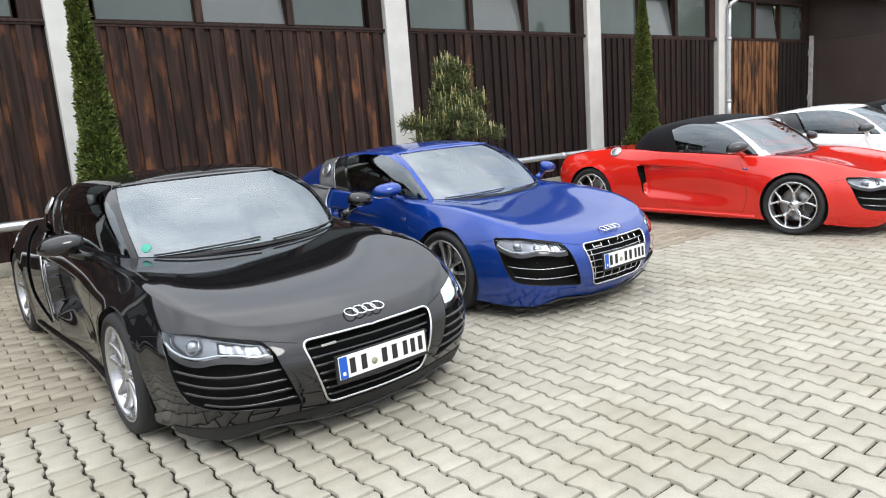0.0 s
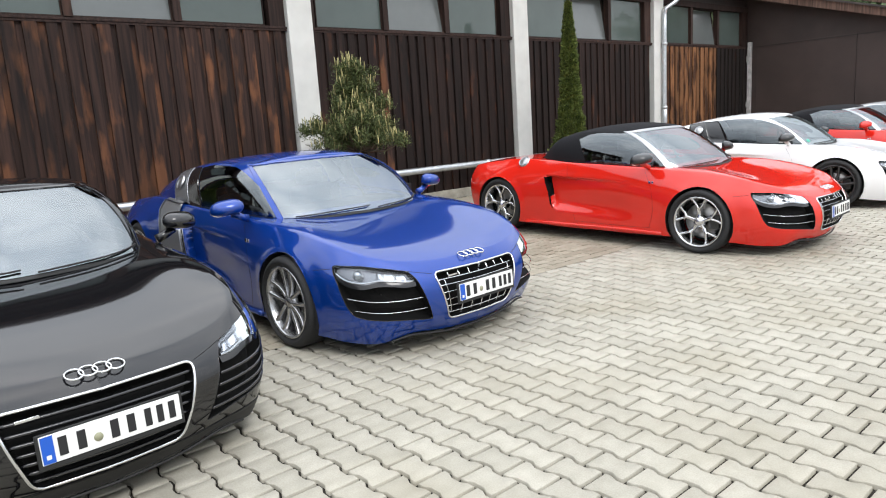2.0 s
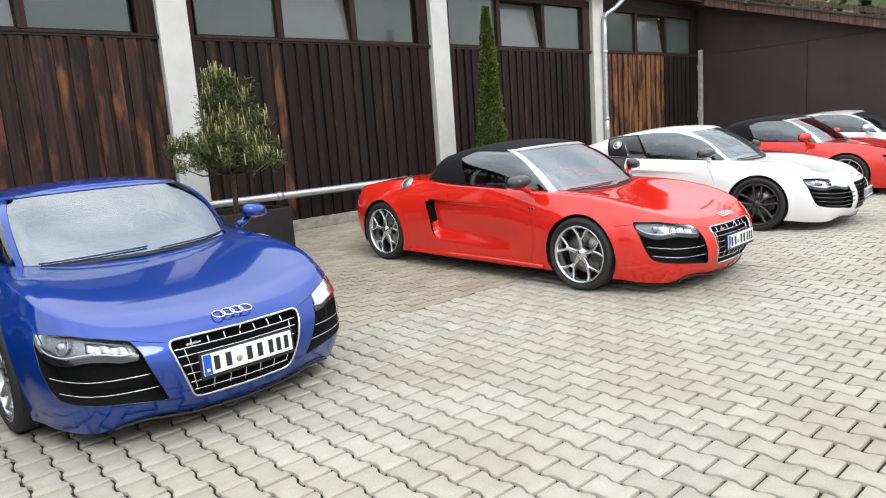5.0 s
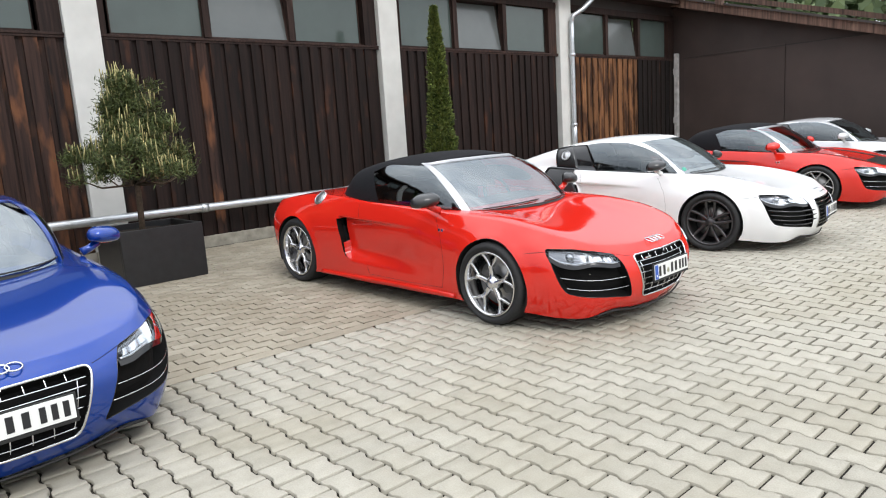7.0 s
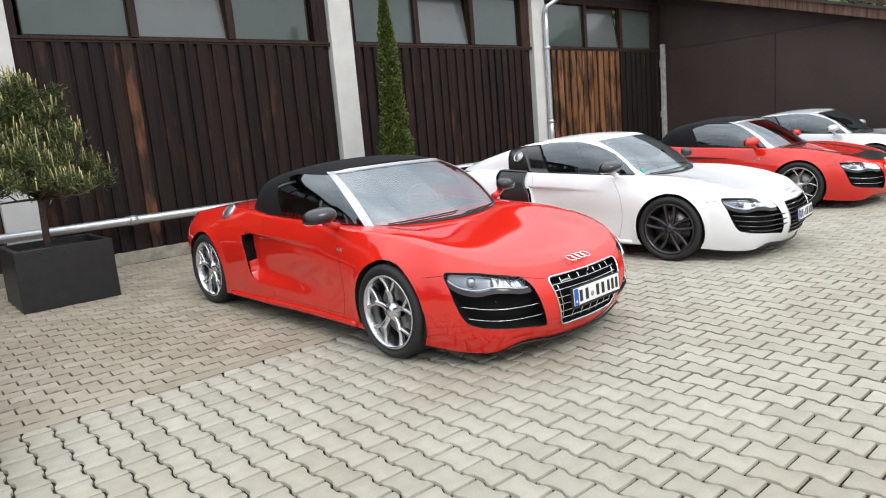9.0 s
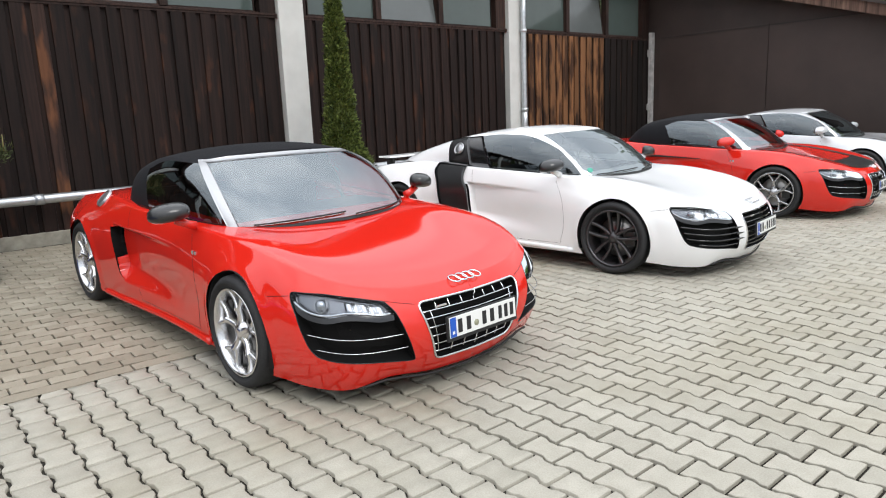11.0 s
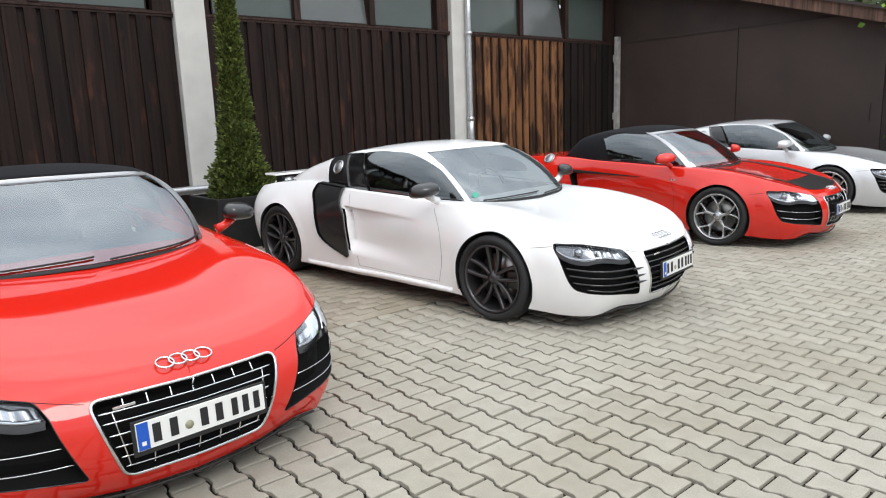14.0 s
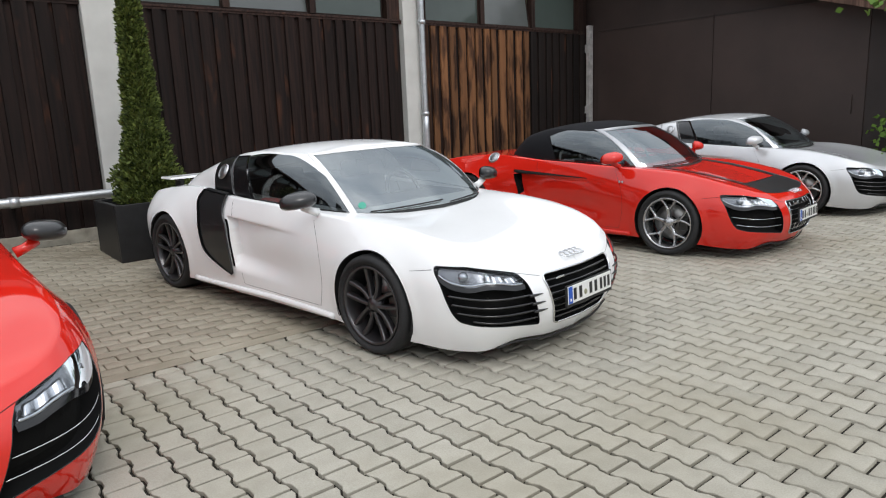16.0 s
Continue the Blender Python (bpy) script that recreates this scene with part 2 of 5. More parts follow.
def leaf_material(name, lo, hi):
    m, t, b = material(name)
    c = ramp(t, island_random(t), [(0.0, lo), (0.7, hi), (1.0, tuple(min(1, 1.5 * v) for v in hi))])
    t.links.new(c, b.inputs["Base Color"])
    b.inputs["Roughness"].default_value = 0.6
    b.inputs["Specular IOR Level"].default_value = 0.25
    return m


M_yew = leaf_material("yew_needles", (0.016, 0.030, 0.008), (0.13, 0.165, 0.04))
M_pine = leaf_material("pine_needles", (0.03, 0.042, 0.014), (0.085, 0.105, 0.036))
M_candle = leaf_material("pine_candles", (0.24, 0.21, 0.085), (0.36, 0.32, 0.15))
M_maple = leaf_material("bright_leaves", (0.06, 0.13, 0.015), (0.14, 0.24, 0.04))
M_far = leaf_material("distant_leaves", (0.06, 0.09, 0.04), (0.13, 0.17, 0.08))

# ---- mesh helpers ----


def mesh_ob(name, verts, faces, mat, parent=None, label="", smooth=True):
    me = bpy.data.meshes.new(name)
    me.from_pydata([tuple(v) for v in verts], [], faces)
    me.materials.append(mat)
    if smooth:
        me.polygons.foreach_set("use_smooth", [True] * len(me.polygons))
    me.update()
    ob = new(name, me)
    if parent is not None:
        ob.parent = parent
    if label:
        tagged(ob, label)
    return ob


def part(name, bm, mat, parent=None, label="", smooth=False):
    bmesh.ops.recalc_face_normals(bm, faces=bm.faces)
    me = bpy.data.meshes.new(name)
    bm.to_mesh(me)
    bm.free()
    me.materials.append(mat)
    if smooth:
        me.polygons.foreach_set("use_smooth", [True] * len(me.polygons))
    ob = new(name, me)
    if parent is not None:
        ob.parent = parent
    if label:
        tagged(ob, label)
    return ob


def add_box(bm, lo, hi, bevel=0.0, m=None):
    r = bmesh.ops.create_cube(bm, size=1.0)
    vs = r["verts"]
    for v in vs:
        v.co = Vector((lo[i] + (v.co[i] + 0.5) * (hi[i] - lo[i]) for i in range(3)))
    if bevel:
        es = list({e for v in vs for e in v.link_edges})
        g = bmesh.ops.bevel(bm, geom=es, offset=bevel, segments=2, affect="EDGES", profile=0.6)
        vs = list({v for f in g["faces"] for v in f.verts} | {v for v in vs if v.is_valid})
    if m is not None:
        for v in vs:
            v.co = m @ v.co
    return vs


def box(name, lo, hi, mat, parent=None, label="", bevel=0.0, m=None):
    bm = bmesh.new()
    add_box(bm, lo, hi, bevel, m)
    return part(name, bm, mat, parent, label)


def tube_data(pts, r, segs=8, closed=False):
    pts = [Vector(p) for p in pts]
    n = len(pts)
    verts, faces = [], []
    for i, p in enumerate(pts):
        a = pts[(i - 1) % n] if (closed or i) else p
        b = pts[(i + 1) % n] if (closed or i < n - 1) else p
        d = (b - a).normalized()
        u = d.cross(Vector((0, 0, 1)))
        if u.length < 0.1:
            u = d.cross(Vector((0, 1, 0)))
        u.normalize()
        w = d.cross(u)
        rr = r[i] if isinstance(r, (list, tuple)) else r
        for k in range(segs):
            an = 2 * math.pi * k / segs
            verts.append(p + u * (rr * math.cos(an)) + w * (rr * math.sin(an)))
    for i in range(n if closed else n - 1):
        j = (i + 1) % n
        for k in range(segs):
            l = (k + 1) % segs
            faces.append((i * segs + k, i * segs + l, j * segs + l, j * segs + k))
    if not closed:
        faces.append(tuple(range(segs))[::-1])
        faces.append(tuple((n - 1) * segs + k for k in range(segs)))
    return verts, faces


def tube(name, pts, r, mat, parent=None, label="", segs=8, closed=False):
    return mesh_ob(name, *tube_data(pts, r, segs, closed), mat, parent, label)


def tubes(name, lines, r, mat, parent=None, label="", segs=6):
    vs, fs = [], []
    for pts in lines:
        v, f = tube_data(pts, r, segs)
        fs += [tuple(i + len(vs) for i in q) for q in f]
        vs += v
    return mesh_ob(name, vs, fs, mat, parent, label)


def lathe(name, profile, mat, parent=None, label="", segs=48, axis_x=True, m=None):
    verts, faces = [], []
    k = len(profile)
    for i in range(segs):
        a = 2 * math.pi * i / segs
        for r, h in profile:
            p = Vector((h, r * math.cos(a), r * math.sin(a))) if axis_x else Vector((r * math.cos(a), r * math.sin(a), h))
            verts.append(m @ p if m is not None else p)
    for i in range(segs):
        j = (i + 1) % segs
        for q in range(k - 1):
            faces.append((i * k + q, i * k + q + 1, j * k + q + 1, j * k + q))
    return mesh_ob(name, verts, faces, mat, parent, label)


def catmull(ctrl, n):
    """n samples of a smooth curve through the control rows, evenly in the row number."""
    return catmull_at(ctrl, np.linspace(0, len(ctrl) - 1, n))


def catmull_at(ctrl, s):
    c = np.asarray(ctrl, float)
    s = np.clip(np.asarray(s, float), 0, len(c) - 1)
    i = np.minimum(s.astype(int), len(c) - 2)
    f = (s - i)[..., None]
    a, b, d, e = (c[np.clip(i + k, 0, len(c) - 1)] for k in (-1, 0, 1, 2))
    return 0.5 * (2 * b + (d - a) * f + (2 * a - 5 * b + 4 * d - e) * f ** 2 + (3 * b - a - 3 * d + e) * f ** 3)


def grid_faces(n, m, base=0, flip=False):
    out = []
    for i in range(n - 1):
        for j in range(m - 1):
            a = base + i * m + j
            q = (a, a + 1, a + m + 1, a + m)
            out.append(q[::-1] if flip else q)
    return out

# ---- setting ----
SEAM = 4.13      # where the yard paving meets the parking bays
SLOPE = 0.029    # rise of the bays towards the hall
WALL = 9.12      # face of the cladding
SILL = 2.955


def ground_z(y):
    return max(0.0, y - SEAM) * SLOPE


def empty(name, label, category, kind="", m=None, group=""):
    ob = new(name)
    if m is not None:
        ob.matrix_world = m
    return tagged(ob, label, category, group, kind)


ground = mesh_ob("ground", [(-400, -400, -0.02), (400, -400, -0.02), (400, SEAM, -0.02), (-400, SEAM, -0.02), (400, WALL + 0.3, (WALL + 0.3 - SEAM) * SLOPE - 0.02),
                 (-400, WALL + 0.3, (WALL + 0.3 - SEAM) * SLOPE - 0.02), (400, 400, 0.13), (-400, 400, 0.13)], [(0, 1, 2, 3), (3, 2, 4, 5), (5, 4, 6, 7)], M_joint, smooth=False)
tagged(ground, "sandy joint bed under the paved yard", "ground", kind="structure")

hall = empty("wall_north", "timber-clad hall wall with dark vertical boards", "wall", "structure")
WX0, WX1 = -7.9, 20.15
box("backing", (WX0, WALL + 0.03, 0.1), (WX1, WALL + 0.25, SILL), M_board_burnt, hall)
box("upper_wall", (WX0, WALL + 0.05, 3.98), (WX1, WALL + 0.25, 4.2), M_brown_dark, hall)
box("lintel", (WX0, WALL - 0.02, 3.86), (WX1, WALL + 0.25, 3.99), M_trim, hall)
box("plinth", (WX0, WALL - 0.05, 0.05), (WX1, WALL + 0.25, 0.285), M_plinth, hall, "stained concrete plinth", 0.012)
eave = box("eave_soffit", (WX0 - 0.5, WALL - 0.40, 4.2), (WX1 + 0.4, WALL + 0.5, 4.3), M_trim, hall)
box("hall_roof", (WX0 - 0.5, WALL - 0.45, 4.3), (WX1 + 0.4, WALL + 9, 4.42), M_roof, hall)
box("back_wall", (WX0, WALL + 8.6, 0.0), (WX1, WALL + 8.9, 4.3), M_brown_dark, hall)
box("end_wall", (WX0 - 0.2, WALL + 0.25, 0.0), (WX0, WALL + 8.9, 4.3), M_brown_dark, hall)

PILLARS = [-7.88, -3.22, 1.44, 6.06, 10.74, 15.42]
for px in PILLARS:
    p = empty("concrete_pillar", "white-painted concrete pillar against the timber hall", "pillar", m=pose(px, 0, 0), group="pillars of the hall")
    bm = bmesh.new()
    add_box(bm, (0, WALL - 0.10, 0.06), (0.40, WALL + 0.24, 4.2), 0.012)
    part("shaft", bm, M_concrete, p)
    box("foot", (-0.02, WALL - 0.13, 0.05), (0.42, WALL - 0.09, 0.30), M_plinth, p)

BAYS = [(-7.48, -3.22), (-2.82, 1.44), (1.84, 6.06), (6.46, 10.74), (11.14, 15.42), (15.84, 20.12)]
for bi, (b0, b1) in enumerate(BAYS):
    box("sill_beam", (b0, WALL - 0.055, SILL - 0.02), (b1, WALL + 0.25, SILL + 0.010), M_trim, hall, bevel=0.006)
    box("drip_board", (b0, WALL - 0.045, SILL - 0.048), (b1, WALL - 0.004, SILL - 0.022), M_trim, hall)
    win = empty("window_%d" % (bi + 1), "strip window with brown timber frames, middle sash tilted", "window", "structure", m=pose(b0, WALL, SILL + 0.010))
    w = b1 - b0
    h = 3.86 - SILL - 0.010
    edge0, edge1 = 0.10, w - 0.24
    third = (edge1 - edge0) / 3
    bm = bmesh.new()
    add_box(bm, (0, 0.0, 0.0), (edge0, 0.12, h))
    part("jamb", bm, M_trim, win)
    box("jamb", (edge1, -0.01, 0.0), (w, 0.12, h), M_trim, win)
    box("bottom_rail", (edge0, 0.03, 0.0), (edge1, 0.12, 0.022), M_trim, win)
    for k in range(3):
        xa, xb = edge0 + third * k, edge0 + third * (k + 1)
        if k:
            box("mullion", (xa - 0.05, 0.0, 0.022), (xa + 0.05, 0.12, h), M_trim, win)
        tilt = -9 if k == 1 else 0
        mm = pose(0, 0.07, 0.022, tilt)
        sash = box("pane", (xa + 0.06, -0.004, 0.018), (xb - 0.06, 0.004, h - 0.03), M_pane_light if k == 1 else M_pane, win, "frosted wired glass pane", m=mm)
        bm = bmesh.new()
        for lo, hi in (((xa + 0.052, -0.02, 0.0), (xb - 0.052, 0.02, 0.018)), ((xa + 0.052, -0.02, 0.018), (xa + 0.066, 0.02, h - 0.03)), ((xb - 0.066, -0.02, 0.018), (xb - 0.052, 0.02, h - 0.03))):
            add_box(bm, lo, hi, 0, mm)
        part("sash_frame", bm, M_trim, win)

# added panel behind the windows, its dark colour standing for the dim interior
backdrop = box("hall_backdrop", (WX0 + 0.1, WALL + 2.5, 0.2), (WX1 - 0.1, WALL + 2.6, 4.15), M_brown_dark)
tagged(backdrop, "dark brown backdrop added behind the strip windows", "wall", kind="structure")

# guard rail in front of the wall
rail = empty("guard_rail", "galvanised round guard rail on short brackets along the wall", "rail")
tube("rail_pipe", [(x, WALL - 0.25, 0.70) for x in np.linspace(WX0, 15.2, 24)], 0.055, M_galv, rail, segs=14)
for x in np.arange(-6.6, 15.0, 2.33):
    box("bracket", (x, WALL - 0.25, 0.66), (x + 0.06, WALL + 0.0, 0.74), M_galv, rail)
    tube("clamp", [(x - 0.02, WALL - 0.25, 0.70), (x + 0.08, WALL - 0.25, 0.70)], 0.064, M_galv, rail, segs=14)

# rain pipe beside the last pillar
dp = empty("downpipe", "galvanised rainwater downpipe beside a concrete pillar", "downpipe")
DX = 15.73
tube("pipe", [(DX, WALL - 0.175, z) for z in np.linspace(0.9, 3.62, 8)], 0.05, M_galv, dp, segs=14)
tube("elbow", [(DX, WALL - 0.175, 3.6), (DX + 0.04, WALL - 0.185, 3.72), (DX + 0.25, WALL - 0.3, 3.86), (DX + 0.6, WALL - 0.38, 4.15)], 0.05, M_galv, dp, segs=14)
tube("standpipe", [(DX, WALL - 0.175, z) for z in np.linspace(0.14, 1.5, 6)], 0.058, M_galv, dp, segs=14)
for z in (1.45, 2.9):
    tube("collar", [(DX, WALL - 0.175, z), (DX, WALL - 0.175, z + 0.06)], 0.066, M_galv, dp, segs=14)

# brown wing that closes the yard
wing = empty("wall_east", "brown sheet-clad wing wall with large flush doors", "wall", "structure")
WINGX = 20.2
roof_z = lambda y: 3.96 + (y - 8.1) * 0.29
def wing_panel(name, y0, y1, x, mat, z0=0.0, top=None):
    t0, t1 = (roof_z(y0), roof_z(y1)) if top is None else (top, top)
    v = [(x, y0, z0), (x, y1, z0), (x, y1, t1), (x, y0, t0)]
    v += [(a + 0.12, b, c) for a, b, c in v]
    return mesh_ob(name, v, [(3, 2, 1, 0), (4, 5, 6, 7), (0, 1, 5, 4), (1, 2, 6, 5), (2, 3, 7, 6), (3, 0, 4, 7)], mat, wing, smooth=False)
wing_panel("sheet", 3.2, 9.4, WINGX + 0.02, M_brown_sheet)
wing_panel("door_leaf", 6.40, 8.86, WINGX, M_brown, 0.12, 2.98)
wing_panel("door_leaf", 3.93, 6.38, WINGX, M_brown, 0.10, 2.94)
wing_panel("door_leaf", 1.2, 3.905, WINGX, M_brown_dark, 0.08)
box("door_track", (WINGX - 0.012, 3.93, 2.93), (WINGX + 0.02, 8.86, 2.955), M_brown_dark, wing)
box("door_grip", (WINGX - 0.03, 4.1, 1.22), (WINGX, 4.13, 1.5), M_brown, wing)
box("corner_strip", (WINGX - 0.14, 8.98, 0.14), (WINGX - 0.02, 9.06, 3.08), M_steel_dull, wing, "dented pale steel edge strip", 0.006)
for z, s in ((2.55, 0.16), (1.35, 0.14)):
    box("latch", (WINGX - 0.17, 8.95, z), (WINGX - 0.13, 9.07, z + s), M_steel_dull, wing)
box("side_room", (WINGX + 0.14, -3.0, 0), (WINGX + 6, 9.3, 2.2), M_brown_dark, wing)
def verge(name, y0, y1, x0, x1, dz0, dz1, mat):
    v = []
    for x in (x0, x1):
        for y in (y0, y1):
            for d in (dz0, dz1):
                v.append((x, y, roof_z(y) + d))
    return mesh_ob(name, v, [(0, 1, 3, 2), (4, 6, 7, 5), (0, 4, 5, 1), (2, 3, 7, 6), (0, 2, 6, 4), (1, 5, 7, 3)], mat, wing, smooth=False)
verge("verge_board", 2.4, 9.6, WINGX - 0.45, WINGX - 0.41, -0.02, 0.17, M_fascia)
verge("soffit", 2.4, 9.6, WINGX - 0.41, WINGX + 0.15, -0.01, 0.03, M_trim)
verge("roof_edge", 2.3, 9.6, WINGX - 0.5, WINGX + 7, 0.17, 0.22, M_roof)
verge("ridge_capping", 4.6, 9.6, WINGX + 0.9, WINGX + 1.1, 0.3, 0.42, M_fascia)
verge("purlin_end", 7.6, 7.75, WINGX - 0.62, WINGX - 0.46, 0.16, 0.36, M_fascia)

# ---- cars: low mid-engined two-seaters, nose at y = 0, tail at y = 4.43 ----
# rows: half width, y, shoulder height, shoulder inset, sill height, sill inset
SKIRT = [
    (0.00, 0.000, 0.610, 0.120, 0.132, 0.100), (0.28, 0.022, 0.612, 0.125, 0.140, 0.100), (0.54, 0.080, 0.630, 0.135, 0.162, 0.095),
    (0.755, 0.205, 0.662, 0.130, 0.120, 0.085), (0.880, 0.43, 0.715, 0.120, 0.118, 0.070), (0.935, 0.72, 0.775, 0.120, 0.140, 0.050),
    (0.952, 1.02, 0.812, 0.130, 0.150, 0.040), (0.937, 1.40, 0.832, 0.105, 0.140, 0.035), (0.918, 1.80, 0.850, 0.070, 0.130, 0.030)]
SKIRT += [
    (0.918, 2.20, 0.870, 0.055, 0.130, 0.030), (0.935, 2.60, 0.885, 0.070, 0.130, 0.030), (0.955, 3.00, 0.910, 0.120, 0.140, 0.035),
    (0.968, 3.45, 0.912, 0.180, 0.150, 0.040), (0.955, 3.80, 0.880, 0.190, 0.180, 0.050), (0.900, 4.12, 0.840, 0.150, 0.200, 0.060),
    (0.760, 4.31, 0.810, 0.100, 0.220, 0.060), (0.450, 4.41, 0.795, 0.080, 0.230, 0.060), (0.000, 4.43, 0.790, 0.080, 0.230, 0.060)]
HOOD = [(0.0, 0.60), (0.12, 0.613), (0.35, 0.670), (0.70, 0.738), (1.05, 0.79), (1.40, 0.832), (1.70, 0.86), (2.6, 0.88), (3.2, 0.915), (3.9, 0.895), (4.25, 0.84), (4.43, 0.79)]
HOOD_FINE = catmull(HOOD, 240)
FRONT_AXLE, REAR_AXLE = 0.99, 3.64
WHEELS = [(FRONT_AXLE, 0.325, 0.352), (REAR_AXLE, 0.335, 0.362)]


# line of the duct's mouth behind the door: (height, y) for the closed and the open cars
MOUTH = {False: [(0.26, 2.60), (0.33, 2.615), (0.45, 2.63), (0.66, 2.655), (0.74, 2.70), (0.80, 2.71)],
         True: [(0.26, 2.72), (0.33, 2.78), (0.39, 2.83), (0.55, 2.86), (0.65, 2.90), (0.74, 2.93), (0.80, 2.95)]}
BODY = {"open": False}


def mouth_y(z):
    return np.interp(z, *zip(*MOUTH[BODY["open"]]))


def ease(a, b, v):
    f = np.clip((v - a) / (b - a), 0, 1)
    return f * f * (3 - 2 * f)


def duct(y, z):
    """Depth of the hollow that runs along the door into the side intake."""
    end = mouth_y(z)
    f = np.clip((y - 1.72) / (end - 0.03 - 1.72), 0, 1)
    top = 0.700 + 0.036 * f
    low = 0.245 + 0.06 * f
    wide = ease(0, 1, (z - low) / 0.14) * ease(0, 1, (top - z) / (0.034 - 0.014 * f))
    return 0.080 * f ** 1.45 * wide * (y < end - 0.03)


def skirt(s, t):
    """Point of the lower body: s along the outline from the nose, t from the sill up."""
    s, t = np.broadcast_arrays(np.asarray(s, float), np.asarray(t, float))
    c = catmull_at(SKIRT, s)
    d = catmull_at(SKIRT, s + 0.02) - catmull_at(SKIRT, s - 0.02)
    nx, ny = d[..., 1], -d[..., 0]
    ln = np.sqrt(nx ** 2 + ny ** 2) + 1e-9
    nx, ny = nx / ln, ny / ln
    nx = np.where(s < 0.02, 0, nx)
    ny = np.where(s < 0.02, -1, ny)
    z = c[..., 4] + (c[..., 2] - c[..., 4]) * t
    tm = 0.52
    low = np.clip((tm - t) / tm, 0, 1)
    up = np.clip((t - tm) / (1 - tm), 0, 1)
    inset = c[..., 5] * low ** 2 + c[..., 3] * up ** 2.3
    y = c[..., 1]
    door = np.exp(-((y - 2.05) / 0.5) ** 2) * np.exp(-((z - 0.40) / 0.15) ** 2) * 0.028
    inset = inset + (door + duct(y, z)) * (c[..., 0] > 0.8)
    return np.stack([c[..., 0] - nx * inset, y - ny * inset, z], -1)


ARC_S = np.linspace(0, 17, 1701)
ARC = catmull_at(SKIRT, ARC_S)[:, :2]
ARC = np.concatenate([[0], np.cumsum(np.linalg.norm(np.diff(ARC, axis=0), axis=1))])


def arc_of(s):
    return np.interp(s, ARC_S, ARC)


def skin(a, z, off=0.0, side=1):
    """Points of the skin by distance along the outline from the nose (either hand) and height, lifted by off."""
    a, z = np.broadcast_arrays(np.asarray(a, float), np.asarray(z, float))
    sv = np.interp(np.abs(a), ARC, ARC_S)
    c = catmull_at(SKIRT, sv)
    t = np.clip((z - c[..., 4]) / (c[..., 2] - c[..., 4]), 0, 1)
    p = skirt(sv, t)
    if np.any(off):
        p = p + skirt_normal(sv, t) * np.asarray(off)[..., None]
    p[..., 0] *= side * np.where(a < 0, -1.0, 1.0)
    return p


def fillet(poly, r, n=4):
    """A closed outline with rounded corners."""
    out, k = [], len(poly)
    for i in range(k):
        p, c, q = (np.array(poly[(i + d) % k], float) for d in (-1, 0, 1))
        a = min(r, np.linalg.norm(p - c) * 0.45)
        b = min(r, np.linalg.norm(q - c) * 0.45)
        u, v = c + (p - c) / np.linalg.norm(p - c) * a, c + (q - c) / np.linalg.norm(q - c) * b
        for f in np.linspace(0, 1, n):
            out.append((1 - f) ** 2 * u + 2 * f * (1 - f) * c + f * f * v)
    return np.array(out)


def densify(poly, step=0.006):
    out = []
    for i in range(len(poly)):
        p, q = poly[i], poly[(i + 1) % len(poly)]
        n = max(1, int(np.linalg.norm(q - p) / step))
        out += [p + (q - p) * k / n for k in range(n)]
    return np.array(out)


def within(pts, poly):
    x, y = pts[:, 0], pts[:, 1]
    hit = np.zeros(len(pts), bool)
    for i in range(len(poly)):
        (x0, y0), (x1, y1) = poly[i - 1], poly[i]
        if y0 != y1:
            hit ^= ((y0 > y) != (y1 > y)) & (x < (x1 - x0) * (y - y0) / (y1 - y0) + x0)
    return hit


def nearest(pts, poly):
    p0, p1 = poly, np.roll(poly, -1, axis=0)
    d = p1 - p0
    best = np.full(len(pts), 9.0)
    spot = pts.copy()
    for a, e in zip(p0, d):
        f = np.clip(((pts - a) @ e) / (e @ e + 1e-12), 0, 1)
        q = a + f[:, None] * e
        w = np.linalg.norm(pts - q, axis=1)
        m = w < best
        best[m], spot[m] = w[m], q[m]
    return best, spot


def recess(name, poly, depth, mat, parent, label="", side=1, shrink=0.97, lip=0.0015):
    """A bowl set into an opening of the skin: a wall round the outline and a floor."""
    poly = densify(poly, 0.012)
    mid = poly.mean(axis=0)
    n = len(poly)
    rings = [(1.0, lip), (1.0, -0.012), (shrink, -depth), (0.66, -depth), (0.33, -depth), (0.02, -depth)]
    verts, faces = [], []
    for f, off in rings:
        q = mid + (poly - mid) * f
        verts += [tuple(p) for p in skin(q[:, 0], q[:, 1], np.full(n, off), side)]
    for r in range(len(rings) - 1):
        for i in range(n):
            j = (i + 1) % n
            q = (r * n + i, r * n + j, (r + 1) * n + j, (r + 1) * n + i)
            faces.append(q)
    ob = mesh_ob(name, verts, faces, mat, parent, label, smooth=False)
    return ob


def skirt_normal(s, t):
    a = skirt(np.clip(s + 0.02, 0, 17), t) - skirt(np.clip(s - 0.02, 0, 17), t)
    b = skirt(s, np.clip(t + 0.02, 0, 1)) - skirt(s, np.clip(t - 0.02, 0, 1))
    n = np.cross(a, b)
    n /= np.linalg.norm(n, axis=-1, keepdims=True) + 1e-9
    return n


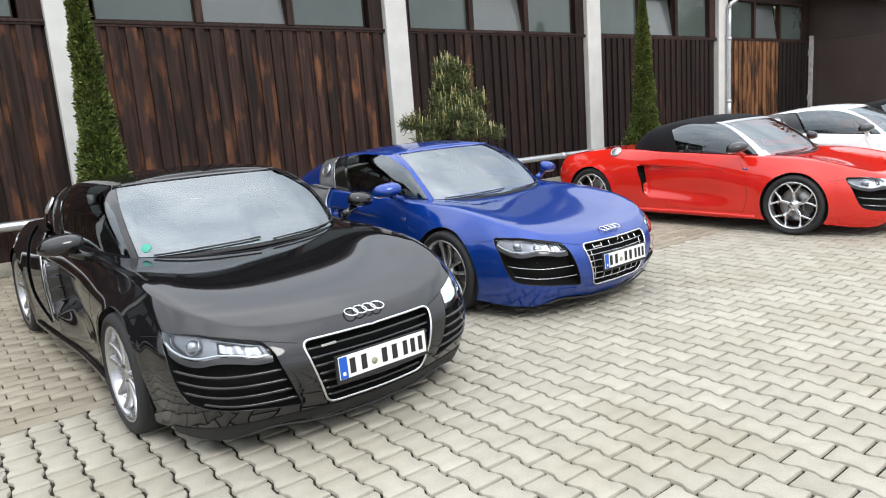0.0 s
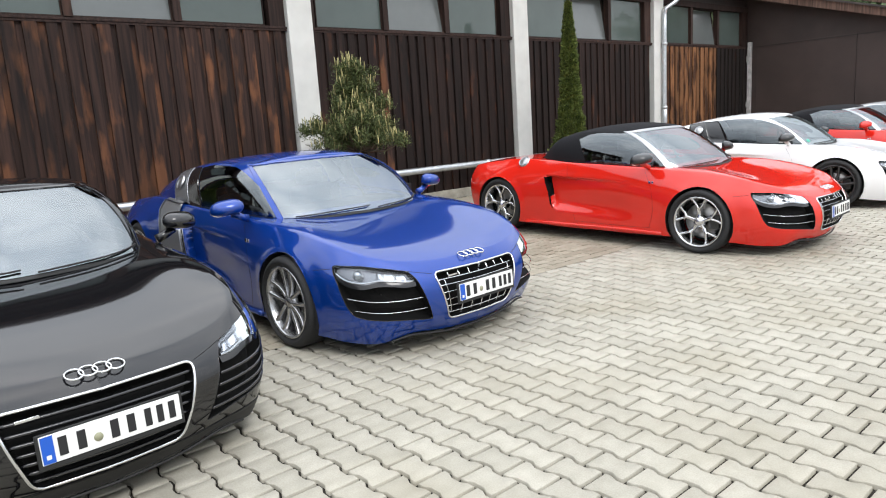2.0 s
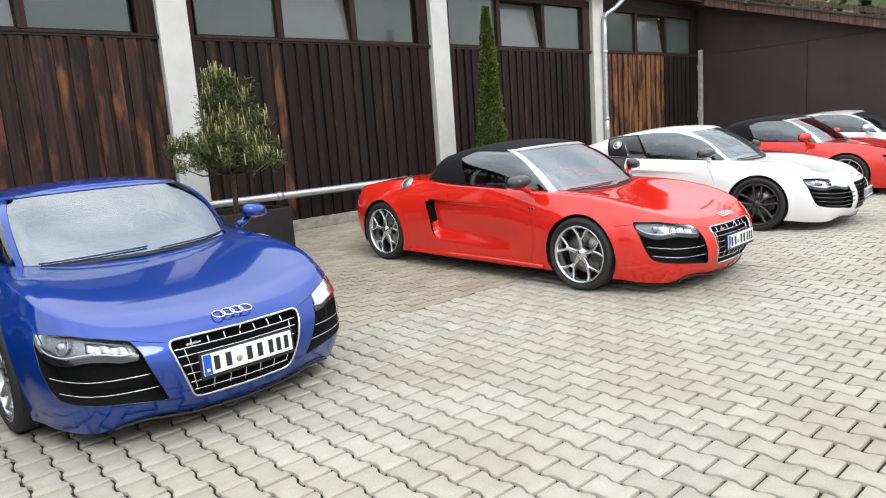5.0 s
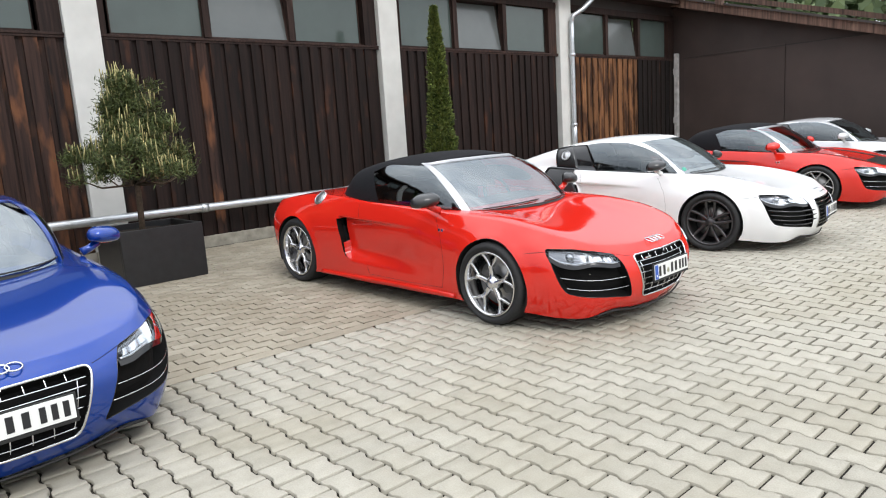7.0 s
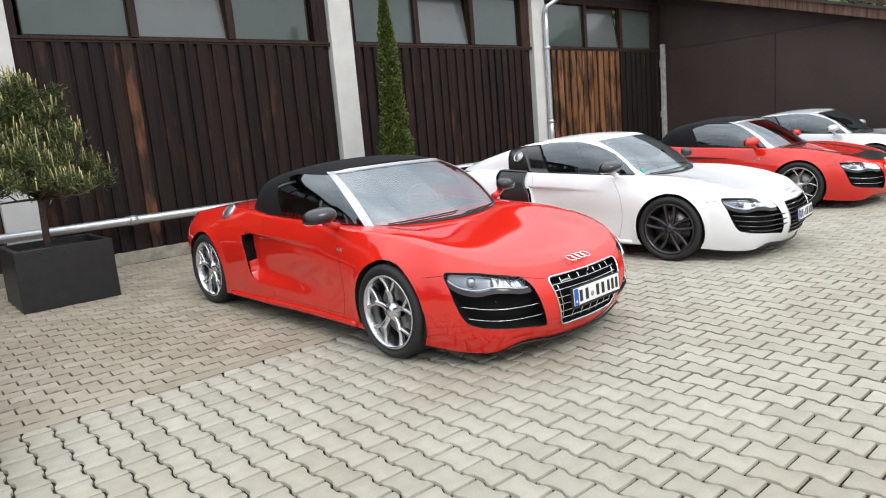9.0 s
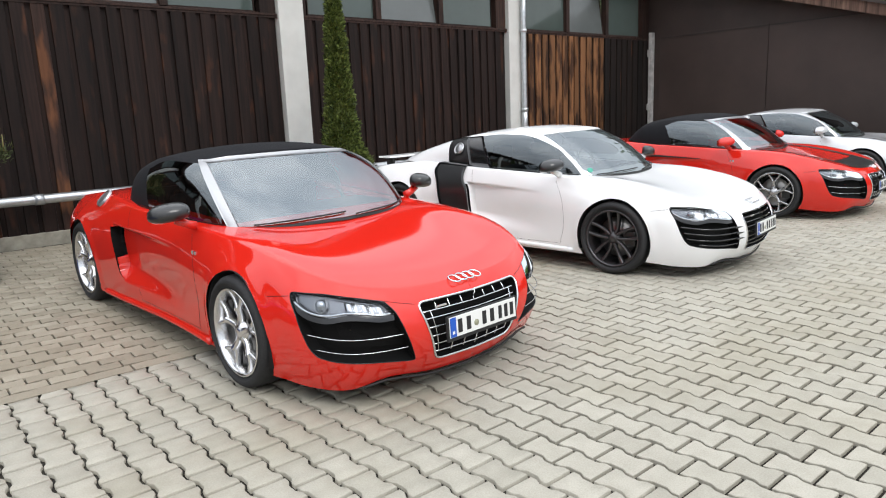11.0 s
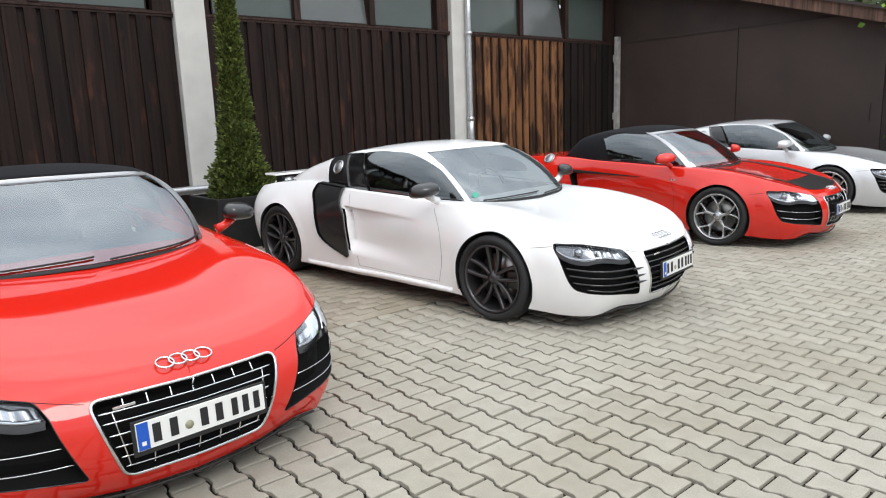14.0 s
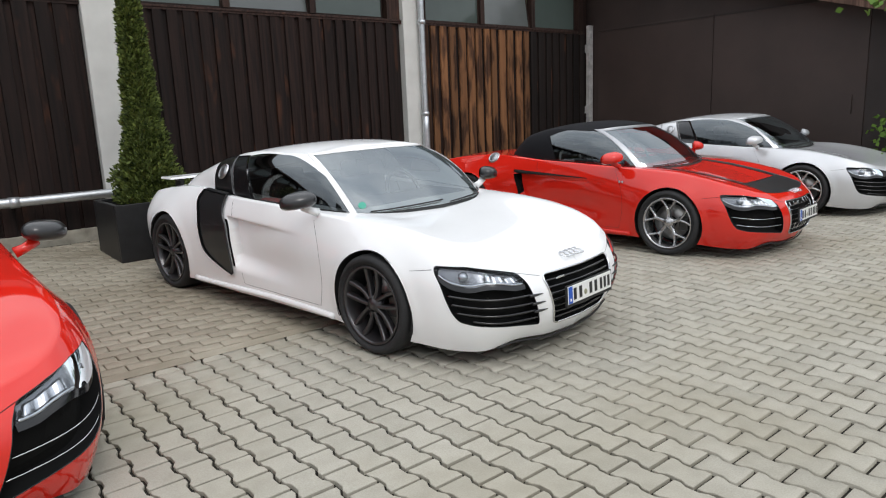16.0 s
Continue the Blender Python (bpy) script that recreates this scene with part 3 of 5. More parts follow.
def on_body(a, z, off, axis, side=1):
    """Points of the body's skin with given x (axis 0, on the nose) or y (axis 1, on the flank) and z, lifted by off."""
    a, z = np.asarray(a, float), np.asarray(z, float)
    sign = np.where(a < 0, -1.0, 1.0) if axis == 0 else np.full(a.shape, float(side))
    want = np.abs(a) if axis == 0 else a
    lo = np.zeros(a.shape) if axis == 0 else np.full(a.shape, 3.0)
    hi = np.full(a.shape, 6.0 if axis == 0 else 14.5)
    for _ in range(34):
        mid = (lo + hi) / 2
        c = catmull_at(SKIRT, mid)
        t = np.clip((z - c[..., 4]) / (c[..., 2] - c[..., 4]), 0, 1)
        less = skirt(mid, t)[..., axis] < want
        lo, hi = np.where(less, mid, lo), np.where(less, hi, mid)
    mid = (lo + hi) / 2
    c = catmull_at(SKIRT, mid)
    t = np.clip((z - c[..., 4]) / (c[..., 2] - c[..., 4]), 0, 1)
    n = skirt_normal(mid, t)
    p = skirt(mid, t) + n * off
    p[..., 0] *= sign
    return p


def hood_z(x, y):
    e = max(0.05, hood_edge(y)[0])
    f = min(1, abs(x) / e)
    return row_z(y, f, hood_edge(y)[2])


def hood_edge(y):
    s = np.linspace(0, 17, 400)
    p = skirt(s, 1.0)
    i = int(np.argmin(np.abs(p[:, 1] - y)))
    return p[i]


def row_z(y, f, ze):
    zc = np.interp(y, HOOD_FINE[:, 0], HOOD_FINE[:, 1])
    crest = 0.020 * math.exp(-((y - 1.0) / 0.38) ** 2)
    return zc + (ze - zc) * np.asarray(f) ** 2.2 + crest * np.sin(np.pi * np.asarray(f) ** 4)


def sheet(name, pts, mat, parent, label="", depth=0.006, flip=False):
    """A curved panel from a grid of points, with its rim turned down."""
    n, m = pts.shape[:2]
    verts = [tuple(p) for p in pts.reshape(-1, 3)]
    faces = grid_faces(n, m, flip=flip)
    if depth:
        du = np.gradient(pts, axis=0)
        dv = np.gradient(pts, axis=1)
        nn = np.cross(du, dv)
        nn /= np.linalg.norm(nn, axis=-1, keepdims=True) + 1e-9
        if flip:
            nn = -nn
        ring = [(i, 0) for i in range(n)] + [(n - 1, j) for j in range(1, m)] + [(i, m - 1) for i in range(n - 2, -1, -1)] + [(0, j) for j in range(m - 2, 0, -1)]
        base = len(verts)
        for i, j in ring:
            verts.append(tuple(pts[i, j] + nn[i, j] * depth))
        k = len(ring)
        for a in range(k):
            b = (a + 1) % k
            ia, ib = ring[a][0] * m + ring[a][1], ring[b][0] * m + ring[b][1]
            q = (ia, ib, base + b, base + a)
            faces.append(q if flip else q[::-1])
    ob = mesh_ob(name, verts, faces, mat, parent, label)
    return ob


def resample(poly, n):
    poly = np.asarray(poly, float)
    d = np.concatenate([[0], np.cumsum(np.linalg.norm(np.diff(poly, axis=0), axis=1))])
    t = np.linspace(0, d[-1], n)
    return np.stack([np.interp(t, d, poly[:, k]) for k in range(poly.shape[1])], -1)


def region(top, bottom, n, m, smooth=True):
    a = resample(catmull(top, 40) if smooth else top, n)
    b = resample(catmull(bottom, 40) if smooth else bottom, n)
    f = np.linspace(0, 1, m)[None, :, None]
    return a[:, None, :] * (1 - f) + b[:, None, :] * f


# rows: base x, base y, base z, roof x, roof y, roof z
COUPE = [(0.00, 1.20, 0.828, 0.00, 1.89, 1.226), (0.45, 1.27, 0.830, 0.43, 1.93, 1.217), (0.67, 1.42, 0.834, 0.55, 2.03, 1.195), (0.755, 1.66, 0.843, 0.600, 2.20, 1.198),
         (0.800, 2.00, 0.857, 0.615, 2.42, 1.204), (0.820, 2.40, 0.875, 0.608, 2.66, 1.194), (0.812, 2.80, 0.900, 0.588, 2.92, 1.158), (0.775, 3.22, 0.915, 0.545, 3.24, 1.085)]
COUPE += [(0.69, 3.66, 0.905, 0.49, 3.56, 1.000), (0.46, 3.96, 0.886, 0.32, 3.80, 0.945), (0.0, 4.06, 0.878, 0.0, 3.88, 0.935)]
SPYDER = COUPE[:5] + [(0.820, 2.40, 0.875, 0.605, 2.62, 1.186), (0.80, 2.72, 0.898, 0.565, 2.78, 1.160), (0.74, 2.98, 0.918, 0.48, 2.90, 1.142),
                      (0.61, 3.16, 0.932, 0.35, 2.97, 1.140), (0.36, 3.26, 0.940, 0.18, 3.0, 1.145), (0.0, 3.29, 0.945, 0.0, 3.01, 1.147)]


def cabin(rows, i, t):
    i, t = np.broadcast_arrays(np.asarray(i, float), np.asarray(t, float))
    c = catmull_at(rows, np.abs(i))
    a, b = c[..., :3], c[..., 3:]
    p = a + (b - a) * t[..., None]
    d = catmull_at(rows, np.abs(i) + 0.05)[..., :3] - catmull_at(rows, np.abs(i) - 0.05)[..., :3]
    nx, ny = d[..., 1], -d[..., 0]
    ln = np.sqrt(nx ** 2 + ny ** 2) + 1e-9
    round_ = np.clip((np.abs(i) - 1.2) / 1.0, 0, 1)
    bulge = (1 - 0.65 * np.clip((np.abs(i) - 6.6) / 1.6, 0, 1)) * (0.034 + 0.016 * round_) * 4 * t * (1 - t) + 0.02 * t * t
    p[..., 0] += nx / ln * bulge
    p[..., 1] += ny / ln * bulge
    p[..., 2] += bulge * (0.9 + 0.35 * round_)
    p[..., 0] *= np.where(i < 0, -1, 1)
    return p


def cabin_grid(rows, i0, i1, t0, t1, ni, nt, off=0.0):
    i, t = np.linspace(i0, i1, ni)[:, None], np.linspace(0, 1, nt)[None, :]
    tt = t0 + (t1 - t0) * t if not callable(t1) else t0 + (t1(i) - t0) * t
    p = cabin(rows, i, tt)
    if off:
        n = np.cross(np.gradient(p, axis=0), np.gradient(p, axis=1))
        n /= np.linalg.norm(n, axis=-1, keepdims=True) + 1e-9
        p = p + n * off
    return p


def roof_grid(rows, n, m, peak, i0=0.0, i1=10.0):
    i = np.linspace(i0, i1, n)
    e = cabin(rows, i, np.ones(n))
    f = np.linspace(-1, 1, m)
    out = np.zeros((n, m, 3))
    y0, y1 = e[0, 1], e[-1, 1]
    for k in range(n):
        q = (e[k, 1] - y0) / (y1 - y0)
        up = peak * np.sin(np.pi * np.clip(q, 0, 1) ** 0.8) * 0.55
        zc = np.interp(q, [0, 1], [e[0, 2], e[-1, 2]]) + up + 0.012
        zc = max(zc, e[k, 2]) if 0 < k < n - 1 else e[k, 2]
        out[k, :, 0] = e[k, 0] * f
        out[k, :, 1] = e[k, 1]
        out[k, :, 2] = zc + (e[k, 2] - zc) * np.abs(f) ** 2.4
    return out


def body_shell(name, mat, parent, cut_cabin, openings):
    """The lower body and bonnet in one skin, with the openings cut out of both sides."""
    s = np.concatenate([np.linspace(0, 4.6, 150, endpoint=False), np.linspace(4.6, 8.9, 80, endpoint=False), np.linspace(8.9, 11.6, 126, endpoint=False), np.linspace(11.6, 17, 96)])
    ns, nt = len(s), 72
    t = np.linspace(0, 1, nt)
    half = skirt(s[:, None], t[None, :])
    az = np.stack([np.broadcast_to(arc_of(s)[:, None], (ns, nt)), half[..., 2]], -1).reshape(-1, 2).copy()
    moved = np.zeros(len(az), bool)
    for poly in openings:
        near = np.where((az[:, 0] > poly[:, 0].min() - 0.02) & (az[:, 0] < poly[:, 0].max() + 0.02) & (az[:, 1] > poly[:, 1].min() - 0.02) & (az[:, 1] < poly[:, 1].max() + 0.02))[0]
        d, q = nearest(az[near], poly)
        hold = d < 0.0068
        az[near[hold]] = q[hold]
        moved[near[hold]] = True
    half = half.reshape(-1, 3)
    if moved.any():
        half[moved] = skin(az[moved, 0], az[moved, 1])
    half = half.reshape(ns, nt, 3)
    az = az.reshape(ns, nt, 2)
    cen = (az[:-1, :-1] + az[1:, :-1] + az[:-1, 1:] + az[1:, 1:]).reshape(-1, 2) / 4
    gone = np.zeros(len(cen), bool)
    for poly in openings:
        gone |= within(cen, poly)
    gone = gone.reshape(ns - 1, nt - 1)
    verts, faces = [], []
    for sd in (1, -1):
        g = half.copy()
        flank = np.abs(g[..., 0]) > 0.62
        inside = np.zeros(g.shape[:2], bool)
        for ay, az_, ar in WHEELS:
            dy, dz = g[..., 1] - ay, g[..., 2] - az_
            r = np.sqrt(dy ** 2 + dz ** 2)
            inside |= (r < ar) & flank
        kill = inside[:-1, :-1] & inside[1:, :-1] & inside[:-1, 1:] & inside[1:, 1:] | gone
        for ay, az_, ar in WHEELS:
            dy, dz = g[..., 1] - ay, g[..., 2] - az_
            r = np.sqrt(dy ** 2 + dz ** 2) + 1e-9
            near = (r < ar) & flank
            low = near & (dz < 0)
            flat = ay + np.sign(dy) * np.sqrt(np.maximum(ar ** 2 - dz ** 2, 0))
            g[..., 1] = np.where(low, flat, np.where(near, ay + dy / r * ar, g[..., 1]))
            g[..., 2] = np.where(near & ~low, az_ + dz / r * ar, g[..., 2])
            lip = np.exp(-((r - ar) / 0.05) ** 2) * 0.012 * flank
            g[..., 0] += lip
        g[..., 0] *= sd
        base = len(verts)
        verts += [tuple(p) for p in g.reshape(-1, 3)]
        for i in range(ns - 1):
            for j in range(nt - 1):
                if not kill[i, j]:
                    a = base + i * nt + j
                    q = (a, a + nt, a + nt + 1, a + 1)
                    faces.append(q if sd > 0 else q[::-1])
    f = np.linspace(-1, 1, 41)
    edge = half[:, -1]
    base = len(verts)
    for k in range(ns):
        z = row_z(edge[k, 1], np.abs(f), edge[k, 2])
        for fx, zz in zip(f, z):
            verts.append((edge[k, 0] * fx, edge[k, 1], float(zz)))
    for i in range(ns - 1):
        for j in range(40):
            y = edge[i, 1]
            if cut_cabin[0] < y < cut_cabin[1] and 5 <= j < 35:
                continue
            a = base + i * 41 + j
            faces.append((a, a + 1, a + 42, a + 41))
    bm = bmesh.new()
    me = bpy.data.meshes.new(name)
    me.from_pydata(verts, [], faces)
    bm.from_mesh(me)
    bmesh.ops.remove_doubles(bm, verts=bm.verts, dist=0.0008)
    bmesh.ops.dissolve_degenerate(bm, edges=bm.edges, dist=0.0004)
    bmesh.ops.recalc_face_normals(bm, faces=bm.faces)
    bm.to_mesh(me)
    bm.free()
    me.materials.append(mat)
    me.polygons.foreach_set("use_smooth", [True] * len(me.polygons))
    ob = new(name, me)
    ob.parent = parent
    return ob


def wheel(parent, y, radius, width, side, style, rim_mat):
    """A wheel standing at the car's side, outer face away from the body."""
    rim_r = radius * 0.795
    hub = new("wheel")
    hub.parent = parent
    hub.matrix_local = pose(side * (0.955 - width / 2), y, radius, 0, 0, 0 if side > 0 else 180)
    h = width / 2
    tyre = [(rim_r - 0.012, h - 0.03), (rim_r + 0.003, h - 0.010), (rim_r + 0.02, h - 0.002), (radius - 0.045, h + 0.004), (radius - 0.018, h - 0.006), (radius - 0.004, h - 0.024),
            (radius, h - 0.05), (radius, -h + 0.05), (radius - 0.006, -h + 0.024), (radius - 0.05, -h), (rim_r, -h + 0.01)]
    lathe("tyre", tyre, M_rubber, hub, segs=56)
    rim = [(rim_r - 0.004, h - 0.016), (rim_r, h - 0.006), (rim_r - 0.014, h - 0.006), (rim_r - 0.022, h - 0.02), (rim_r - 0.03, h - 0.08), (rim_r - 0.045, -h + 0.02)]
    lathe("rim", rim, rim_mat, hub, segs=56)
    lathe("brake_disc", [(0.06, 0.0), (0.175, 0.0), (0.178, -0.012), (0.175, -0.024), (0.06, -0.024)], M_disc, hub, segs=40)
    lathe("inner_drum", [(0.01, -0.05), (rim_r - 0.05, -0.05), (rim_r - 0.05, -0.055)], M_well, hub, segs=32)
    bm = bmesh.new()
    add_box(bm, (-0.05, 0.09, -0.07), (0.035, 0.19, 0.07), 0.015)
    part("caliper", bm, M_caliper, hub)
    face = h - 0.018
    lathe("hub_cap", [(0.0, face - 0.006), (0.030, face - 0.006), (0.036, face - 0.014), (0.058, face - 0.022), (0.064, face - 0.06)], rim_mat, hub, segs=32)
    for k in range(5):
        a0 = 2 * math.pi * k / 5 + math.pi / 2
        bm = bmesh.new()
        if style == "double":
            arms = [((0.045, da), (rim_r - 0.012, da * 0.46), 0.0125, 0.0155) for da in (-0.42, 0.42)]
        else:
            arms = [((0.04, 0.0), (rim_r * 0.56, 0.0), 0.020, 0.017)] + [((rim_r * 0.50, da * 0.1), (rim_r - 0.010, da), 0.012, 0.013) for da in (-0.34, 0.34)]
        for (r0, d0), (r1, d1), w0, w1 in arms:
            ring = []
            steps = 5
            for q in range(steps):
                f = q / (steps - 1)
                r = r0 + (r1 - r0) * f
                ang = a0 + d0 + (d1 - d0) * f ** 0.8
                w = w0 + (w1 - w0) * f
                c = Vector((0, math.cos(ang) * r, math.sin(ang) * r))
                tang = Vector((0, -math.sin(ang), math.cos(ang)))
                dish = face - 0.012 + 0.012 * f - 0.02 * math.sin(math.pi * f) * 0.6
                ring.append([bm.verts.new(c + tang * u * w + Vector((dish - dx, 0, 0))) for u, dx in ((-1, 0.04), (-1, 0.008), (-0.6, 0), (0.6, 0), (1, 0.008), (1, 0.04))])
            for q in range(steps - 1):
                for e in range(5):
                    bm.faces.new((ring[q][e], ring[q][e + 1], ring[q + 1][e + 1], ring[q + 1][e]))
        part("spoke", bm, rim_mat, hub, smooth=True)
    return hub


def plate(parent, x, y, z, w=0.52, pitch=-4):
    """A number plate with a blue end and plain bars for its characters."""
    m = pose(x, y, z, pitch)
    p = box("number_plate", (-w / 2, -0.006, -0.055), (w / 2, 0.004, 0.055), M_plate, parent, "white number plate with a blue band", 0.003, m)
    box("plate_holder", (-w / 2 - 0.012, -0.002, -0.075), (w / 2 + 0.012, 0.012, 0.062), M_matt_black, p, "", 0.003, m)
    box("blue_band", (-w / 2 + 0.003, -0.0085, -0.052), (-w / 2 + 0.045, -0.0055, 0.052), M_plate_blue, p, "", 0, m)
    bm = bmesh.new()
    add_box(bm, (-w / 2 + 0.016, -0.0095, -0.036), (-w / 2 + 0.032, -0.008, -0.020), 0, m)
    part("band_mark", bm, M_plate, p)
    xs = [-0.185, -0.120, 0.000, 0.062, 0.128, 0.176, 0.224]
    for k, cx in enumerate(xs):
        hw = 0.021 if k < 4 else 0.018
        bm = bmesh.new()
        add_box(bm, (cx - hw * 0.72, -0.0085, -0.036), (cx + hw * 0.72, -0.0055, 0.036), 0, m)
        part("character_bar", bm, M_ink, p)
    lathe("plate_seal", [(0.0, 0.0), (0.017, 0.0), (0.017, 0.003)], M_seal, p, segs=16, m=m @ pose(-0.062, -0.0085, -0.012, 0, 0, 90))
    return p


def mirror(parent, side, mat, stalk_mat):
    """A door mirror on its stalk."""
    bm = bmesh.new()
    bmesh.ops.create_uvsphere(bm, u_segments=24, v_segments=14, radius=1.0)
    for v in bm.verts:
        x, y, z = v.co
        x = math.copysign(abs(x) ** 0.75, x)
        z = math.copysign(abs(z) ** 0.8, z) * (1.0 if z > 0 else 0.72)
        y = y * (1.0 if y < 0 else 0.22)
        v.co = Vector((side * (1.005 + 0.115 * x), 1.60 + 0.105 * y + 0.03 * x, 0.945 + 0.066 * z - 0.012 * x))
    housing = part("door_mirror", bm, mat, parent, "door mirror housing", True)
    bm = bmesh.new()
    r = bmesh.ops.create_circle(bm, cap_ends=True, segments=24, radius=1.0)
    for v in bm.verts:
        x, z = v.co.x, v.co.y
        x = math.copysign(abs(x) ** 0.75, x)
        z = math.copysign(abs(z) ** 0.8, z)
        v.co = Vector((side * (1.005 + 0.102 * x), 1.626 + 0.03 * x, 0.945 + 0.056 * z - 0.012 * x))
    part("mirror_glass", bm, M_chrome, housing)
    tube("stalk", [(side * 0.85, 1.59, 0.855), (side * 0.90, 1.59, 0.872), (side * 0.96, 1.60, 0.905)], [0.03, 0.026, 0.03], stalk_mat, housing, segs=10)
    return housing


# outlines on the nose, by distance round the outline and height
GRILLE = fillet([(-0.392, 0.545), (-0.290, 0.226), (0.290, 0.226), (0.392, 0.545)], 0.045, 6)
FACE = [(1.133, 0.634), (0.924, 0.632), (0.725, 0.608), (0.571, 0.580), (0.522, 0.528), (0.491, 0.448), (0.450, 0.341), (0.414, 0.248), (0.479, 0.256), (0.593, 0.271), (0.730, 0.285), (0.864, 0.298), (0.957, 0.318), (0.998, 0.365), (1.029, 0.430), (1.072, 0.528), (1.124, 0.600)]
LAMP_TOP = [(1.136, 0.633), (0.923, 0.630), (0.725, 0.606), (0.571, 0.578)]
LAMP_LOW = [(1.105, 0.590), (1.042, 0.552), (0.977, 0.531), (0.891, 0.523), (0.786, 0.538), (0.690, 0.532), (0.609, 0.518), (0.533, 0.520)]
LAMP_FACE = fillet(FACE, 0.022, 4)


def nose_line(pts, off, n=24, axis=0, side=1):
    p = resample(np.asarray(pts, float), n)
    return on_body(p[:, 0], p[:, 1], off, axis, side)


def span(poly, z):
    """Where a level line enters and leaves an outline."""
    hits = []
    for i in range(len(poly)):
        (x0, z0), (x1, z1) = poly[i - 1], poly[i]
        if (z0 > z) != (z1 > z):
            hits.append(x0 + (x1 - x0) * (z - z0) / (z1 - z0))
    return min(hits), max(hits)


def front_end(car, cfg, paint):
    v10 = cfg["v10"]
    gr = recess("radiator_grille", GRILLE, 0.07, M_void, car, "black single-frame radiator grille")
    edge = densify(GRILLE, 0.02)
    tube("grille_frame", skin(edge[:, 0], edge[:, 1], np.full(len(edge), 0.003)), 0.0068, M_chrome, gr, "", 8, True)
    bar_mat = M_chrome if v10 else M_gloss_black
    zs = (0.262, 0.312, 0.362, 0.412, 0.462, 0.500) if v10 else (0.258, 0.300, 0.342, 0.384, 0.426, 0.468, 0.510)
    for z in zs:
        x0, x1 = span(GRILLE, z)
        tube("grille_bar", skin(np.linspace(x0 + 0.004, x1 - 0.004, 24), np.full(24, z), np.full(24, -0.012)), 0.0036 if v10 else 0.0085, bar_mat, gr, segs=6)
    if v10:
        for x in np.linspace(-0.27, 0.27, 7):
            for za, zb in ((0.230, 0.330), (0.500, 0.544)):
                if abs(x) < 0.26 or zb > 0.5:
                    tube("grille_upright", skin(np.full(6, x), np.linspace(za, zb, 6), np.full(6, -0.014)), 0.0036, bar_mat, gr, segs=6)
        for x in (-0.285, 0.285):
            tube("grille_upright", skin(np.linspace(x * 0.93, x * 1.10, 8), np.linspace(0.232, 0.50, 8), np.full(8, -0.014)), 0.0036, bar_mat, gr, segs=6)
    box("model_script", (-0.315, -0.006, 0.520), (-0.235, 0.0, 0.529), M_chrome, gr, m=pose(0, 0.020, 0))
    plate(car, 0, -0.026, 0.405)
    lamp = region(LAMP_TOP, LAMP_LOW, 34, 12)
    for sd in (1, -1):
        # one dark opening holds the headlamp above the slatted intake
        intake = recess("side_intake", LAMP_FACE, 0.075, M_void, car, "black slatted front intake", sd)
        edge = densify(LAMP_FACE, 0.02)
        tube("intake_edge", skin(edge[:, 0], edge[:, 1], np.full(len(edge), -0.001), sd), 0.0022, M_gloss_black, intake, segs=6, closed=True)
        n_slat = 2 if v10 else 4
        for k in range(n_slat):
            f = (0.36, 0.68)[k] if v10 else 0.20 + 0.21 * k
            x = np.linspace(0.02, 0.98, 26)
            z0 = 0.500 + (0.262 - 0.500) * f
            x0, x1 = span(LAMP_FACE, z0)
            zz = z0 + 0.012 * np.sin(np.pi * x) * -1 + 0.02 * x
            tube("slat", skin(x0 + (x1 - x0) * x, zz, np.full(26, -0.006), sd), 0.0024 if v10 else 0.0080, M_rim if v10 else M_gloss_black, intake, segs=6)
            if cfg.get("white_fins") and k < 3:
                tube("fin", skin(np.linspace(x0 + 0.03, x0 - 0.075, 8), np.full(8, z0 - 0.006), np.full(8, 0.004), sd), [0.010, 0.010, 0.009, 0.008, 0.007, 0.005, 0.004, 0.002], M_gloss_black, intake, segs=8)
        panel = region(LAMP_LOW, [(a, z - 0.028) for a, z in LAMP_LOW], 30, 4)
        sheet("lamp_apron", skin(panel[..., 0], panel[..., 1], np.full(panel.shape[:2], -0.010), sd), M_gloss_black, intake, "", 0.0, flip=sd < 0)
        lamp_ob = sheet("headlamp", skin(lamp[..., 0], lamp[..., 1], np.full(lamp.shape[:2], -0.040), sd), M_lamp_shell, car, "swept-back headlamp with clear lens", 0.038, flip=sd > 0)
        low = resample(catmull(LAMP_LOW, 40), 60)
        top = resample(catmull(LAMP_TOP, 40), 60)
        led = low + (top - low) * 0.10
        tube("light_strip", skin(led[1:-1, 0], led[1:-1, 1], np.full(58, -0.010), sd), 0.0065, M_reflector, lamp_ob, "bright strip along the lamp's lower edge", 8)
        block = np.stack([low[34:57] + (top[34:57] - low[34:57]) * q for q in np.linspace(0.18, 0.74, 7)], 1)
        ripple = -0.020 + 0.008 * np.sin(np.linspace(0, 5 * np.pi, 23))[:, None] * np.ones((1, 7))
        sheet("reflector", skin(block[..., 0], block[..., 1], ripple, sd), M_reflector, lamp_ob, "", 0.008, flip=sd > 0)
        for at, r in ((19, 0.033),):
            q = low[at] + (top[at] - low[at]) * 0.56
            c = skin(q[0], q[1], -0.030, sd)
            bm = bmesh.new()
            bmesh.ops.create_uvsphere(bm, u_segments=20, v_segments=12, radius=r, matrix=Matrix.Translation(c))
            pr = part("projector", bm, M_projector, lamp_ob, smooth=True)
            ring = skin(q[0] + 1.12 * r * np.cos(np.linspace(0, 2 * np.pi, 24, endpoint=False)), q[1] + 1.12 * r * np.sin(np.linspace(0, 2 * np.pi, 24, endpoint=False)), np.full(24, -0.022), sd)
